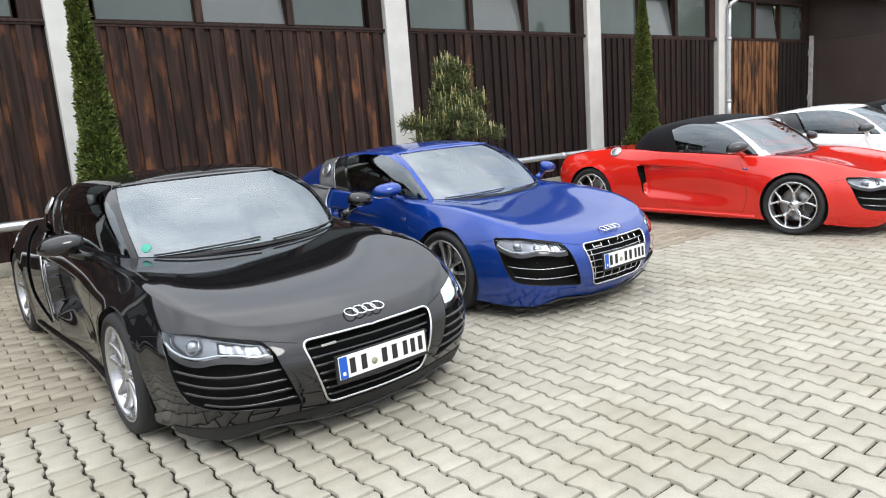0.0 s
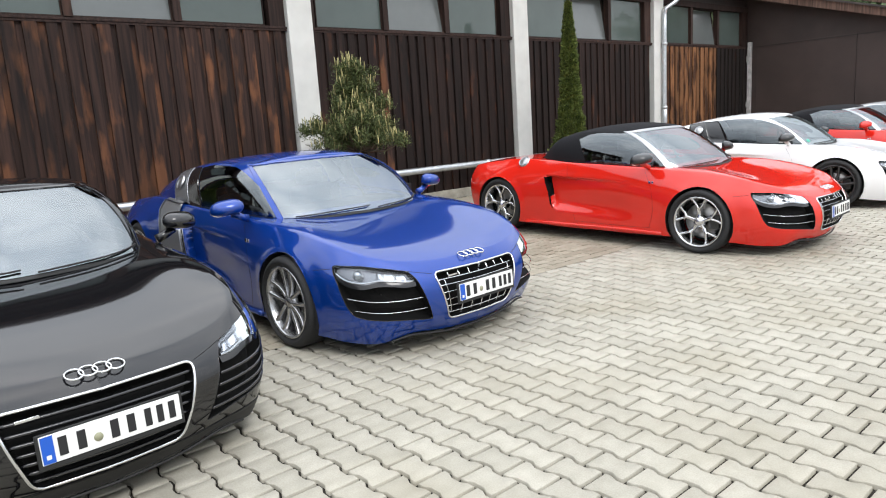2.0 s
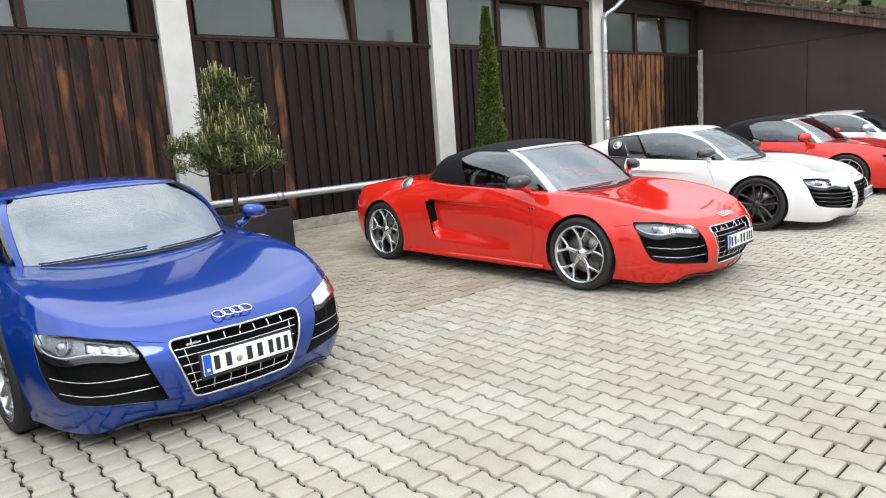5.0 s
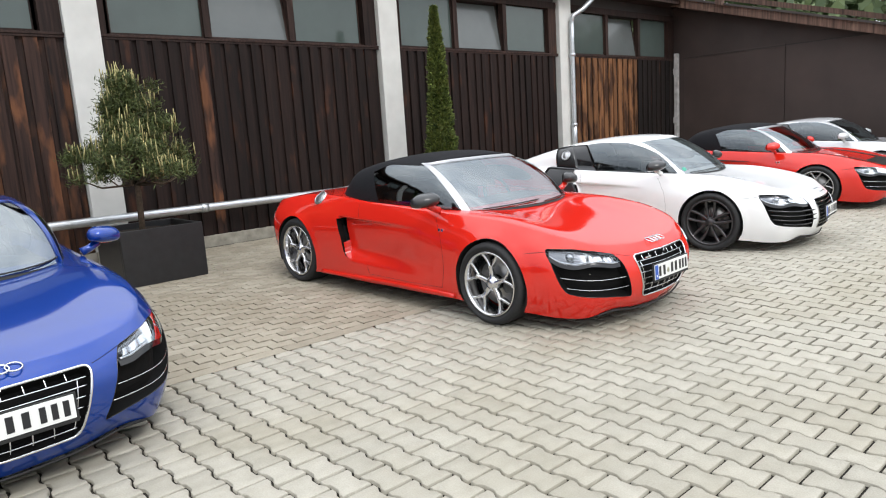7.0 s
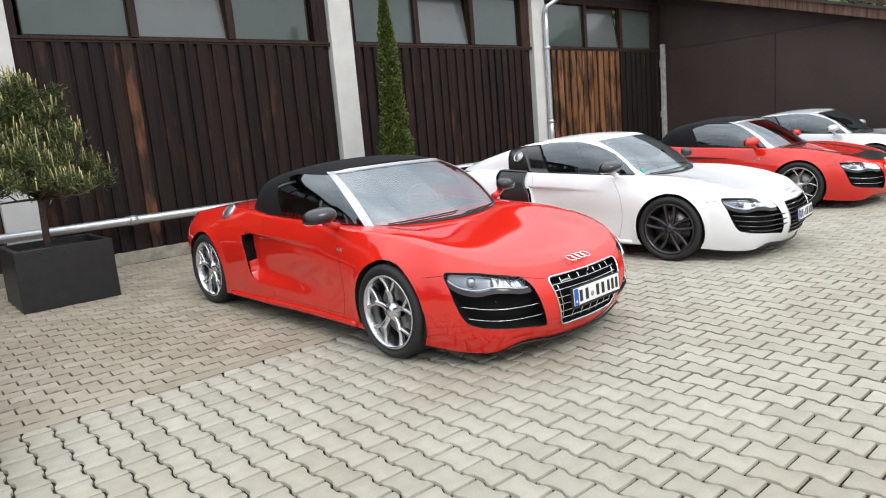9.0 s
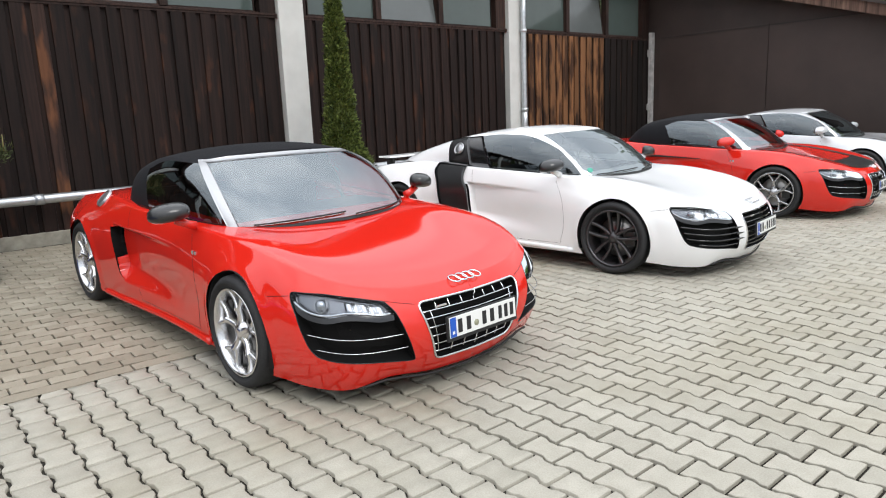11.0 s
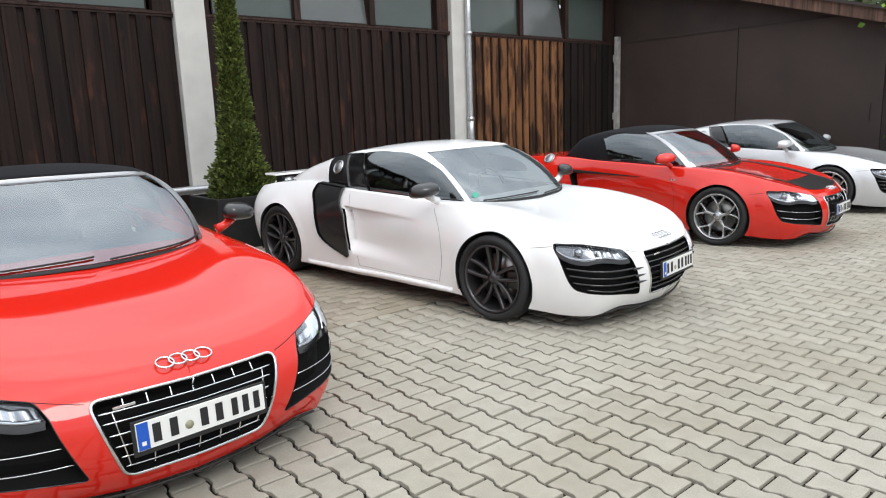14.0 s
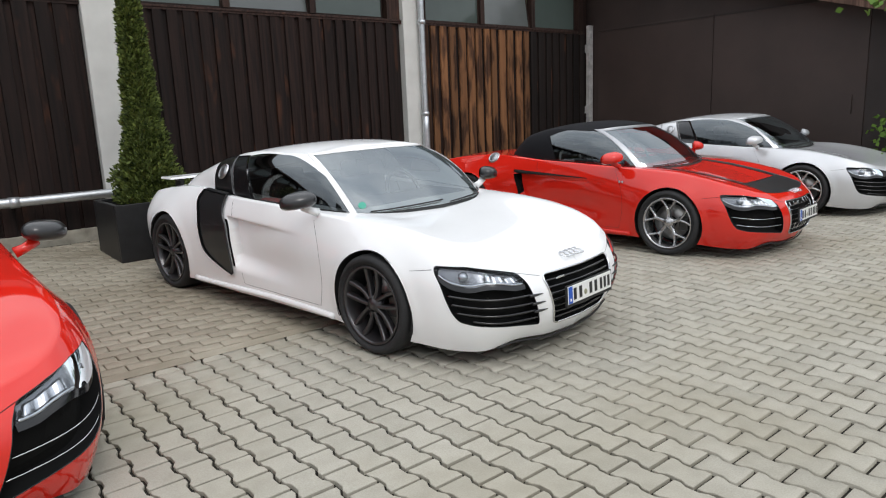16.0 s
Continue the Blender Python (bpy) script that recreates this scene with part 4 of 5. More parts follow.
            tube("projector_ring", ring, 0.0030, M_rim_grey, pr, segs=6, closed=True)
        lens = sheet("lens", skin(lamp[..., 0], lamp[..., 1], np.full(lamp.shape[:2], 0.0), sd), M_lens, lamp_ob, "", 0.0, flip=sd < 0)
        lens.visible_shadow = False
        # shut line from the lamp's corners to the wheel arch and to the grille
        for pts in ([(1.140, 0.612), (1.294, 0.592)], [(0.573, 0.579), (0.401, 0.543)]):
            q = resample(np.array(pts), 14)
            tube("panel_line", skin(q[:, 0], q[:, 1], np.full(14, 0.0), sd), 0.0017, M_gap, car, segs=5)
    # splitter lip
    x = np.linspace(-0.64, 0.64, 60)
    lip = on_body(x, np.full(60, 0.137), 0.004, 0)
    lip[:, 2] -= 0.006 + 0.008 * np.clip((0.62 - np.abs(x)) / 0.2, 0, 1)
    tube("splitter", lip, 0.007, cfg.get("splitter", M_matt_black), car, "thin dark front splitter lip", 8)
    # matt sheet added over the glossy lower lip, keeping paving reflections dark there
    if cfg.get("valance"):
        g = np.stack(np.broadcast_arrays(np.linspace(-1.16, 1.16, 90)[:, None], np.linspace(0, 1, 6)[None, :]), -1)
        sill = catmull_at(SKIRT, np.interp(np.abs(g[..., 0]), ARC, ARC_S))[..., 4]
        top_z = 0.205 - 0.045 * np.clip((np.abs(g[..., 0]) - 0.75) / 0.4, 0, 1)
        sheet("front_valance", skin(g[..., 0], sill + (top_z - sill) * g[..., 1], np.full(g.shape[:2], 0.004)), M_matt_black, car, "black lower front lip, matt cover added against paving reflections", 0.004, flip=True)
    # badge of four plain rings
    bm = bmesh.new()
    for k in range(4):
        v, f = [], []
        cx = (k - 1.5) * 0.052
        yb = 0.112
        zb = hood_z(cx, yb) + 0.004
        m = pose(cx, yb, zb, 17)
        ring = []
        for a in range(24):
            an = 2 * math.pi * a / 24
            row = []
            for b in range(6):
                bn = 2 * math.pi * b / 6
                rr = 0.034 + 0.0045 * math.cos(bn)
                row.append(bm.verts.new(m @ Vector((rr * math.cos(an), rr * math.sin(an) * 1.05, 0.0045 * math.sin(bn)))))
            ring.append(row)
        for a in range(24):
            for b in range(6):
                bm.faces.new((ring[a][b], ring[(a + 1) % 24][b], ring[(a + 1) % 24][(b + 1) % 6], ring[a][(b + 1) % 6]))
    part("badge", bm, M_chrome, car, "row of four plain metal rings", True)


def flank_mouth():
    """Outline of the side intake behind the door, by distance round the outline and height."""
    z = np.linspace(0.345, 0.715, 12)
    y = mouth_y(z)
    sv = lambda v: np.interp(v, catmull_at(SKIRT, ARC_S)[300:1450, 1], ARC[300:1450])
    wide = 0.062 * np.linspace(0.14, 1.0, 12) if BODY["open"] else 0.030 * np.linspace(0.7, 1.0, 12)
    return np.concatenate([np.stack([sv(y), z], -1), np.stack([sv(y - wide), z], -1)[::-1]])


def flank(car, cfg, paint, rows):
    for sd in (1, -1):
        # shut lines of the door
        for pts in ([(1.62, 0.80), (1.52, 0.62), (1.50, 0.40), (1.54, 0.22)], [(2.62, 0.86), (2.60, 0.745)], [(2.52, 0.30), (2.50, 0.22)], [(1.54, 0.215), (2.0, 0.205), (2.50, 0.215)]):
            tube("panel_line", nose_line(catmull(pts, 24), 0.0, 24, 1, sd), 0.0013, M_gap, car, segs=5)
        # sill
        y = np.linspace(1.40, 3.22, 40)
        tube("sill_strip", on_body(y, np.full(40, 0.165), 0.004, 1, sd), 0.022, paint, car, segs=8)
        for ay, az, ar in WHEELS:
            a = np.linspace(math.radians(-22), math.radians(202), 40)
            v, f = [], []
            for an in a:
                for xx in (0.935, 0.80, 0.60, 0.45):
                    v.append((sd * xx, ay + math.cos(an) * (ar + 0.004), az + math.sin(an) * (ar + 0.004)))
            mesh_ob("wheel_well", v, grid_faces(40, 4), M_well, car)
        if not cfg["spyder"]:
            blade = cfg["blade"]
            front_edge = catmull([(2.70, 0.89), (2.715, 0.81), (2.70, 0.74), (2.655, 0.66), (2.632, 0.45), (2.615, 0.29)], 26)
            rear_edge = catmull([(3.10, 0.905), (3.125, 0.83), (3.06, 0.72), (3.03, 0.60), (2.985, 0.45), (2.85, 0.36), (2.635, 0.275)], 26)
            lower = np.stack([front_edge + (rear_edge - front_edge) * q for q in np.linspace(0, 1, 12)], 0)
            b = sheet("side_blade", on_body(lower[..., 0], lower[..., 1], 0.012, 1, sd), blade, car, cfg["blade_label"], 0.012, flip=sd > 0)
            up = cabin_grid(rows, sd * 5.66, sd * 6.46, 0.0, 0.86, 12, 10, 0.005 * sd)
            sheet("blade_top", up, blade, b, "", 0.004, flip=sd < 0)
            low_edge = on_body(lower[:, 0, 0], lower[:, 0, 1], 0.012, 1, sd)
            q = np.linspace(0, 1, 6)[None, :, None]
            bridge = low_edge[:, None] * (1 - q) + up[:, 0][:, None] * q
            bridge[..., 2] += 0.016 * np.sin(np.pi * q[..., 0]) + 0.003
            bridge[..., 0] += sd * 0.006 * np.sin(np.pi * q[..., 0])
            sheet("blade_shoulder", bridge, blade, b, "", 0.0, flip=sd > 0)
            recess("blade_intake", flank_mouth(), 0.07, M_void, b, "", sd, 0.95)
            if cfg.get("blade_edge"):
                e = np.stack([lower[0, :, 0], lower[0, :, 1]], -1)
                tube("blade_edge", on_body(e[:, 0], e[:, 1], 0.013, 1, sd), 0.005, M_alu, b, segs=6)
                rim_ = densify(flank_mouth(), 0.02)
                tube("intake_edge", skin(rim_[:, 0], rim_[:, 1], np.full(len(rim_), 0.002), sd), 0.0035, M_alu, b, segs=6, closed=True)
            if sd < 0:
                c = cabin(rows, np.array([-6.05]), np.array([0.38]))[0]
                d = Vector((-0.86, 0.12, 0.5)).normalized()
                m = Matrix.Translation(Vector(c) + d * 0.012) @ d.to_track_quat("X", "Z").to_matrix().to_4x4()
                lathe("fuel_cap", [(0.0, 0.012), (0.045, 0.012), (0.052, 0.006), (0.056, 0.016), (0.064, 0.014), (0.066, 0.0)], M_alu, car, "round brushed fuel filler cap", 32, True, m)
        else:
            recess("side_scoop", flank_mouth(), 0.08, M_void, car, "dark air scoop behind the door", sd, 0.95)
            if cfg.get("scoop"):
                tape = region([(1.95, 0.716), (2.35, 0.738), (2.92, 0.766)], [(1.95, 0.710), (2.35, 0.720), (2.92, 0.730)], 26, 4)
                sheet("scoop_tape", on_body(tape[..., 0], tape[..., 1], 0.004, 1, sd), M_matt_black, car, "black tapered tape above the scoop", 0.003, flip=sd > 0)
            if sd < 0:
                c = on_body(np.array([3.30]), np.array([0.885]), 0.0, 1, sd)[0]
                d = Vector((-0.72, 0.05, 0.69)).normalized()
                m = Matrix.Translation(Vector(c) + d * 0.004) @ d.to_track_quat("X", "Z").to_matrix().to_4x4()
                lathe("fuel_cap", [(0.0, 0.010), (0.055, 0.010), (0.062, 0.005), (0.066, 0.012), (0.075, 0.010), (0.077, -0.01)], M_alu, car, "round brushed fuel filler cap", 32, True, m)
        if cfg["v10"]:
            b = on_body(np.array([1.53]), np.array([0.70]), 0.002, 1, sd)[0]
            for k in (0, 1):
                bm = bmesh.new()
                add_box(bm, (b[0] - 0.004, b[1] - 0.03 + k * 0.035, b[2] - 0.012), (b[0] + 0.004, b[1] - 0.008 + k * 0.035, b[2] + 0.012), 0.002)
                part("fender_badge", bm, M_chrome, car)


def interior(car, rows, seat_mat):
    """Dashboard, two seats and a steering wheel inside the dark cabin tub."""
    bm = bmesh.new()
    add_box(bm, (-0.72, 1.55, 0.30), (0.72, 3.0, 0.40), 0.02)
    tub = part("cabin_tub", bm, M_interior, car)
    bm = bmesh.new()
    add_box(bm, (-0.64, 1.50, 0.62), (0.64, 1.90, 0.865), 0.05)
    part("dashboard", bm, M_interior, tub)
    for x in (-0.36, 0.36):
        bm = bmesh.new()
        add_box(bm, (x - 0.24, 2.05, 0.42), (x + 0.24, 2.5, 0.56), 0.05)
        add_box(bm, (x - 0.25, 2.45, 0.45), (x + 0.25, 2.62, 0.95), 0.06, None)
        add_box(bm, (x - 0.14, 2.56, 0.94), (x + 0.14, 2.66, 1.08), 0.04, None)
        part("seat", bm, seat_mat, tub, smooth=True)
    pts = [(0.36 + 0.18 * math.cos(a), 1.98 + 0.07 * math.sin(a), 0.84 + 0.165 * math.sin(a)) for a in np.linspace(0, 2 * math.pi, 24, endpoint=False)]
    tube("steering_wheel", pts, 0.015, M_interior, tub, segs=8, closed=True)
    box("rear_bulkhead", (-0.70, 2.80, 0.40), (0.70, 2.86, 0.98), M_interior, tub)
    box("room_mirror", (-0.11, 2.0, 1.09), (0.11, 2.02, 1.145), M_interior, tub, "", 0.008)


def build_car(cfg, m):
    car = empty("car", cfg["label"], "car", m=m, group="row of parked sports cars")
    paint = cfg["paint"]
    spy = cfg["spyder"]
    rows = SPYDER if spy else COUPE
    BODY["open"] = spy
    body_shell("body", paint, car, (1.55, 2.85), [GRILLE, LAMP_FACE, flank_mouth()])
    roof_mat = M_fabric if spy else paint
    pillar_mat = cfg.get("pillar", paint)
    # glasshouse
    sheet("windscreen", cabin_grid(rows, -1.93, 1.93, 0.012, 0.955, 44, 16), M_screen, car, "wide raked windscreen reflecting the sky", 0.0, flip=True).visible_shadow = False
    sheet("cowl", cabin_grid(rows, -1.95, 1.95, -0.02, 0.014, 40, 4, -0.004), M_matt_black, car, "", 0.003, flip=True)
    sheet("screen_header", cabin_grid(rows, -2.05, 2.05, 0.925 if spy else 0.945, 1.0, 44, 4, 0.003), pillar_mat, car, "", 0.004, flip=True)
    for sd in (1, -1):
        fl = sd > 0
        front = 2.22 if spy else 2.09
        sheet("a_pillar", cabin_grid(rows, sd * 1.90, sd * (front + 0.02), -0.04, 1.0, 8, 18, 0.003 * sd), pillar_mat, car, "", 0.006, flip=fl)
        top_t = (lambda i: 0.92 - 0.12 * np.clip((np.abs(i) - 3.9) / 1.3, 0, 1) ** 2 - 0.46 * np.clip((3.1 - np.abs(i)) / 1.0, 0, 1) ** 2.6) if not spy else (lambda i: 0.90 - 0.22 * np.clip((np.abs(i) - 3.6) / 1.3, 0, 1) ** 2)
        end = 5.0
        sheet("side_window", cabin_grid(rows, sd * front, sd * end, 0.02, top_t, 40, 10), M_side_glass, car, "tinted door window", 0.0, flip=fl).visible_shadow = False
        i = np.linspace(front, 10 if spy else 6.35, 60)[:, None]
        t = np.linspace(0, 1, 6)[None, :]
        lowt = top_t(np.minimum(i, end)) if not spy else np.where(i < end, top_t(np.minimum(i, end)), top_t(end))
        rail_ = cabin(rows, sd * i[:, :], lowt + (1.0 - lowt) * t)
        sheet("roof_rail", rail_, roof_mat, car, "", 0.0, flip=fl)
        sheet("belt_seal", cabin_grid(rows, sd * 2.2, sd * 5.5, -0.03, 0.025, 24, 3, 0.002 * sd), M_matt_black, car, "", 0.004, flip=fl)
        if spy:
            sheet("roof_quarter", cabin_grid(rows, sd * end, sd * 10, -0.02, float(top_t(np.array(end))), 40, 10), M_fabric, car, "black fabric soft top side", 0.0, flip=fl)
        else:
            sheet("quarter_glass", cabin_grid(rows, sd * end, sd * 5.75, 0.0, 0.84, 8, 8, 0.006 * sd), M_gloss_black, car, "", 0.004, flip=fl)
            sheet("rear_quarter", cabin_grid(rows, sd * 6.3, sd * 10, -0.02, 1.0, 46, 14), paint, car, "", 0.0, flip=fl)
        mirror(car, sd, cfg["mirror"], paint)
        for k, (x0, x1) in enumerate(((0.08, 0.60), (-0.48, 0.02))):
            if sd > 0:
                c = cabin(rows, np.linspace(x0 * 3.2, x1 * 3.2, 12), np.linspace(0.018, 0.062, 12))
                c[:, 1] -= 0.012
                c[:, 2] += 0.006
                tube("wiper", c, 0.0055, M_matt_black, car, segs=6)
    rg = roof_grid(rows, 60, 27, 0.12 if spy else 0.20)
    sheet("soft_top" if spy else "roof", rg, roof_mat, car, "black fabric soft top" if spy else "", 0.0, flip=False)
    interior(car, rows, cfg.get("seats", M_interior))
    front_end(car, cfg, paint)
    flank(car, cfg, paint, rows)
    if cfg.get("sticker"):
        c, ci, ct = (Vector(cabin(rows, np.array([i]), np.array([t]))[0]) for i, t in ((-1.62, 0.10), (-1.57, 0.10), (-1.62, 0.13)))
        nrm = (ci - c).cross(ct - c).normalized()
        lathe("windscreen_sticker", [(0.0, 0.001), (0.026, 0.001), (0.028, 0.0)], M_sticker, car, "small round green sticker", 20, True, Matrix.Translation(c + nrm * 0.003) @ nrm.to_track_quat("X", "Z").to_matrix().to_4x4())
    if cfg.get("spoiler"):
        bm = bmesh.new()
        add_box(bm, (-0.66, 4.06, 0.918), (0.66, 4.26, 0.940), 0.01)
        sp = part("rear_spoiler", bm, paint, car)
        for x in (-0.5, 0.5):
            box("spoiler_post", (x - 0.02, 4.16, 0.82), (x + 0.02, 4.26, 0.94), M_matt_black, sp)
    if cfg.get("bonnet_patch"):
        n = 40
        y = np.linspace(0.13, 0.46, 14)
        f = np.linspace(-1, 1, n)
        pts = np.zeros((14, n, 3))
        for a, yy in enumerate(y):
            e = hood_edge(yy)
            hw = min(e[0] * 0.97, 0.50)
            for b, ff in enumerate(f):
                pts[a, b] = (hw * ff, yy, hood_z(hw * ff, yy) + 0.005)
        sheet("bonnet_wrap", pts, M_carbon, car, "matt dark wrap on the bonnet tip", 0.004)
        for sd in (1, -1):
            pts = np.zeros((26, 6, 3))
            for a, yy in enumerate(np.linspace(0.45, 1.45, 26)):
                for b, xx in enumerate(np.linspace(0.40, 0.50 - 0.04 * (yy - 0.45), 6)):
                    pts[a, b] = (sd * (xx + 0.10 * (yy - 0.45)), yy, hood_z(xx + 0.10 * (yy - 0.45), yy) + 0.005)
            sheet("bonnet_stripe", pts, M_carbon, car, "", 0.004, flip=sd < 0)
    for sd in (1, -1):
        wheel(car, FRONT_AXLE, 0.325, 0.235, sd, cfg["wheel"], cfg["rim"])
        wheel(car, REAR_AXLE, 0.335, 0.295, sd, cfg["wheel"], cfg["rim"])
    return car


def stand(hub_x, hub_y, turn):
    """The pose that puts the right front hub at a place: front wheels on the yard, rear wheels on the rising bay."""
    tilt = pose(hub_x, hub_y, 0.0, 0, 0, turn) @ pose(0, 0, 0, 1.1)
    return tilt @ pose(0.955, -FRONT_AXLE, 0)


CARS = [
    (dict(label="black coupe with polished rims parked by the timber hall", paint=M_black, spyder=False, v10=False, blade=M_black, blade_label="black side blade", blade_edge=True, mirror=M_black, wheel="double", rim=M_rim_grey, sticker=True, valance=True), (0.645, 3.70, 3.0)),
    (dict(label="metallic blue coupe with grey side blades and chrome grille", paint=M_blue, spyder=False, v10=True, blade=M_blade_grey, blade_label="grey side blade", blade_edge=True, mirror=M_blue, wheel="double", rim=M_rim_grey), (3.12, 4.15, 3.0)),
    (dict(label="red open-top sports car with closed black soft top", paint=M_red, spyder=True, v10=True, mirror=M_carbon, wheel="y", rim=M_rim, pillar=M_alu), (7.34, 3.46, 3.0)),
    (dict(label="white coupe with black side blades and dark rims", paint=M_white, spyder=False, v10=False, blade=M_carbon, blade_label="black carbon side blade", mirror=M_carbon, wheel="double", rim=M_rim_dark, sticker=True, spoiler=True, white_fins=True), (10.86, 3.47, 8.0)),
    (dict(label="red open-top sports car with dark bonnet wrap and soft top", paint=M_red, spyder=True, v10=True, mirror=M_red, wheel="y", rim=M_rim_grey, pillar=M_alu, bonnet_patch=True, scoop=M_matt_black), (14.55, 3.70, 6.0)),
    (dict(label="silver coupe parked beside the brown wing", paint=M_silver, spyder=False, v10=False, blade=M_silver, blade_label="silver side blade", mirror=M_silver, wheel="y", rim=M_rim), (17.67, 3.74, 6.0)),
]
for cfg, place in CARS:
    build_car(cfg, stand(*place))

# ---- planting ----


def leaves(name, pos, normal, size, mat, parent, long=1.6, seed=1):
    """Many small folded leaves in one mesh."""
    rng = np.random.default_rng(seed)
    n = len(pos)
    d = normal + rng.normal(0, 0.45, (n, 3))
    d /= np.linalg.norm(d, axis=1, keepdims=True) + 1e-9
    side = np.cross(d, rng.normal(0, 1, (n, 3)))
    side /= np.linalg.norm(side, axis=1, keepdims=True) + 1e-9
    s = (size * rng.uniform(0.6, 1.3, n))[:, None]
    a = pos
    b = pos + d * s * long * 0.5 + side * s * 0.5
    c = pos + d * s * long
    e = pos + d * s * long * 0.5 - side * s * 0.5
    v = np.stack([a, b, c, e], 1).reshape(-1, 3)
    me = bpy.data.meshes.new(name)
    me.vertices.add(len(v))
    me.vertices.foreach_set("co", v.ravel())
    me.loops.add(4 * n)
    me.loops.foreach_set("vertex_index", np.arange(4 * n))
    me.polygons.add(n)
    me.polygons.foreach_set("loop_start", np.arange(n) * 4)
    me.materials.append(mat)
    me.update(calc_edges=True)
    ob = new(name, me)
    ob.parent = parent
    return ob


def planter(cx, cy, half, height, label):
    z = ground_z(cy - half)
    p = empty("planter", label, "planter", m=pose(cx, cy, z))
    for lo, hi in (((-half, -half, 0), (half, -half + 0.05, height)), ((-half, half - 0.05, 0), (half, half, height)), ((-half, -half + 0.05, 0), (-half + 0.05, half - 0.05, height)), ((half - 0.05, -half + 0.05, 0), (half, half - 0.05, height))):
        bm = bmesh.new()
        add_box(bm, lo, hi, 0.006)
        part("side_panel", bm, M_planter, p)
    bm = bmesh.new()
    bmesh.ops.create_grid(bm, x_segments=16, y_segments=16, size=half - 0.05, matrix=Matrix.Translation((0, 0, height - 0.07)))
    for v in bm.verts:
        v.co.z += 0.03 * noise.noise(v.co * 6)
    part("soil", bm, M_soil, p, smooth=True)
    return z + height


def yew(cx, cy, z0, top, r0, seed):
    """A clipped yew spire with a wavy outline."""
    t = empty("yew_tree", "clipped green conical yew growing in a black planter", "tree", m=pose(cx, cy, z0), group="clipped yews")
    h = top - z0
    tube("trunk", [(0, 0, -0.08), (0.01, 0, h * 0.5), (0, 0, h * 0.93)], [0.05, 0.03, 0.008], M_bark, t)
    rng = np.random.default_rng(seed)
    n = 32000
    u = rng.uniform(0, 1, n) ** 1.35
    ang = rng.uniform(0, 2 * np.pi, n)
    z = 0.02 + u * (h - 0.02)
    prof = r0 * (1 - u) ** 0.62 * (0.80 + 0.20 * np.cos(np.clip(u * 9, 0, 3)))
    prof = np.maximum(prof, 0.018)
    wob = np.array([noise.noise(Vector((math.cos(a) * 1.7, math.sin(a) * 1.7, zz * 5 + seed))) for a, zz in zip(ang, z)])
    wob += 0.8 * np.array([noise.noise(Vector((math.cos(a) * 4.5, math.sin(a) * 4.5, zz * 13 + seed))) for a, zz in zip(ang, z)])
    r = prof * (1 + 0.30 * wob) * rng.uniform(0.66, 1.14, n)
    pos = np.stack([np.cos(ang) * r, np.sin(ang) * r, z], 1)
    nor = np.stack([np.cos(ang), np.sin(ang), np.full(n, 0.75)], 1)
    leaves("crown", pos, nor, np.full(n, 0.023), M_yew, t, 2.3, seed)
    bm = bmesh.new()
    bmesh.ops.create_cone(bm, cap_ends=True, segments=14, radius1=r0 * 0.66, radius2=0.01, depth=h * 0.94, matrix=Matrix.Translation((0, 0, h * 0.47)))
    part("inner_shade", bm, M_yew, t)
    return t


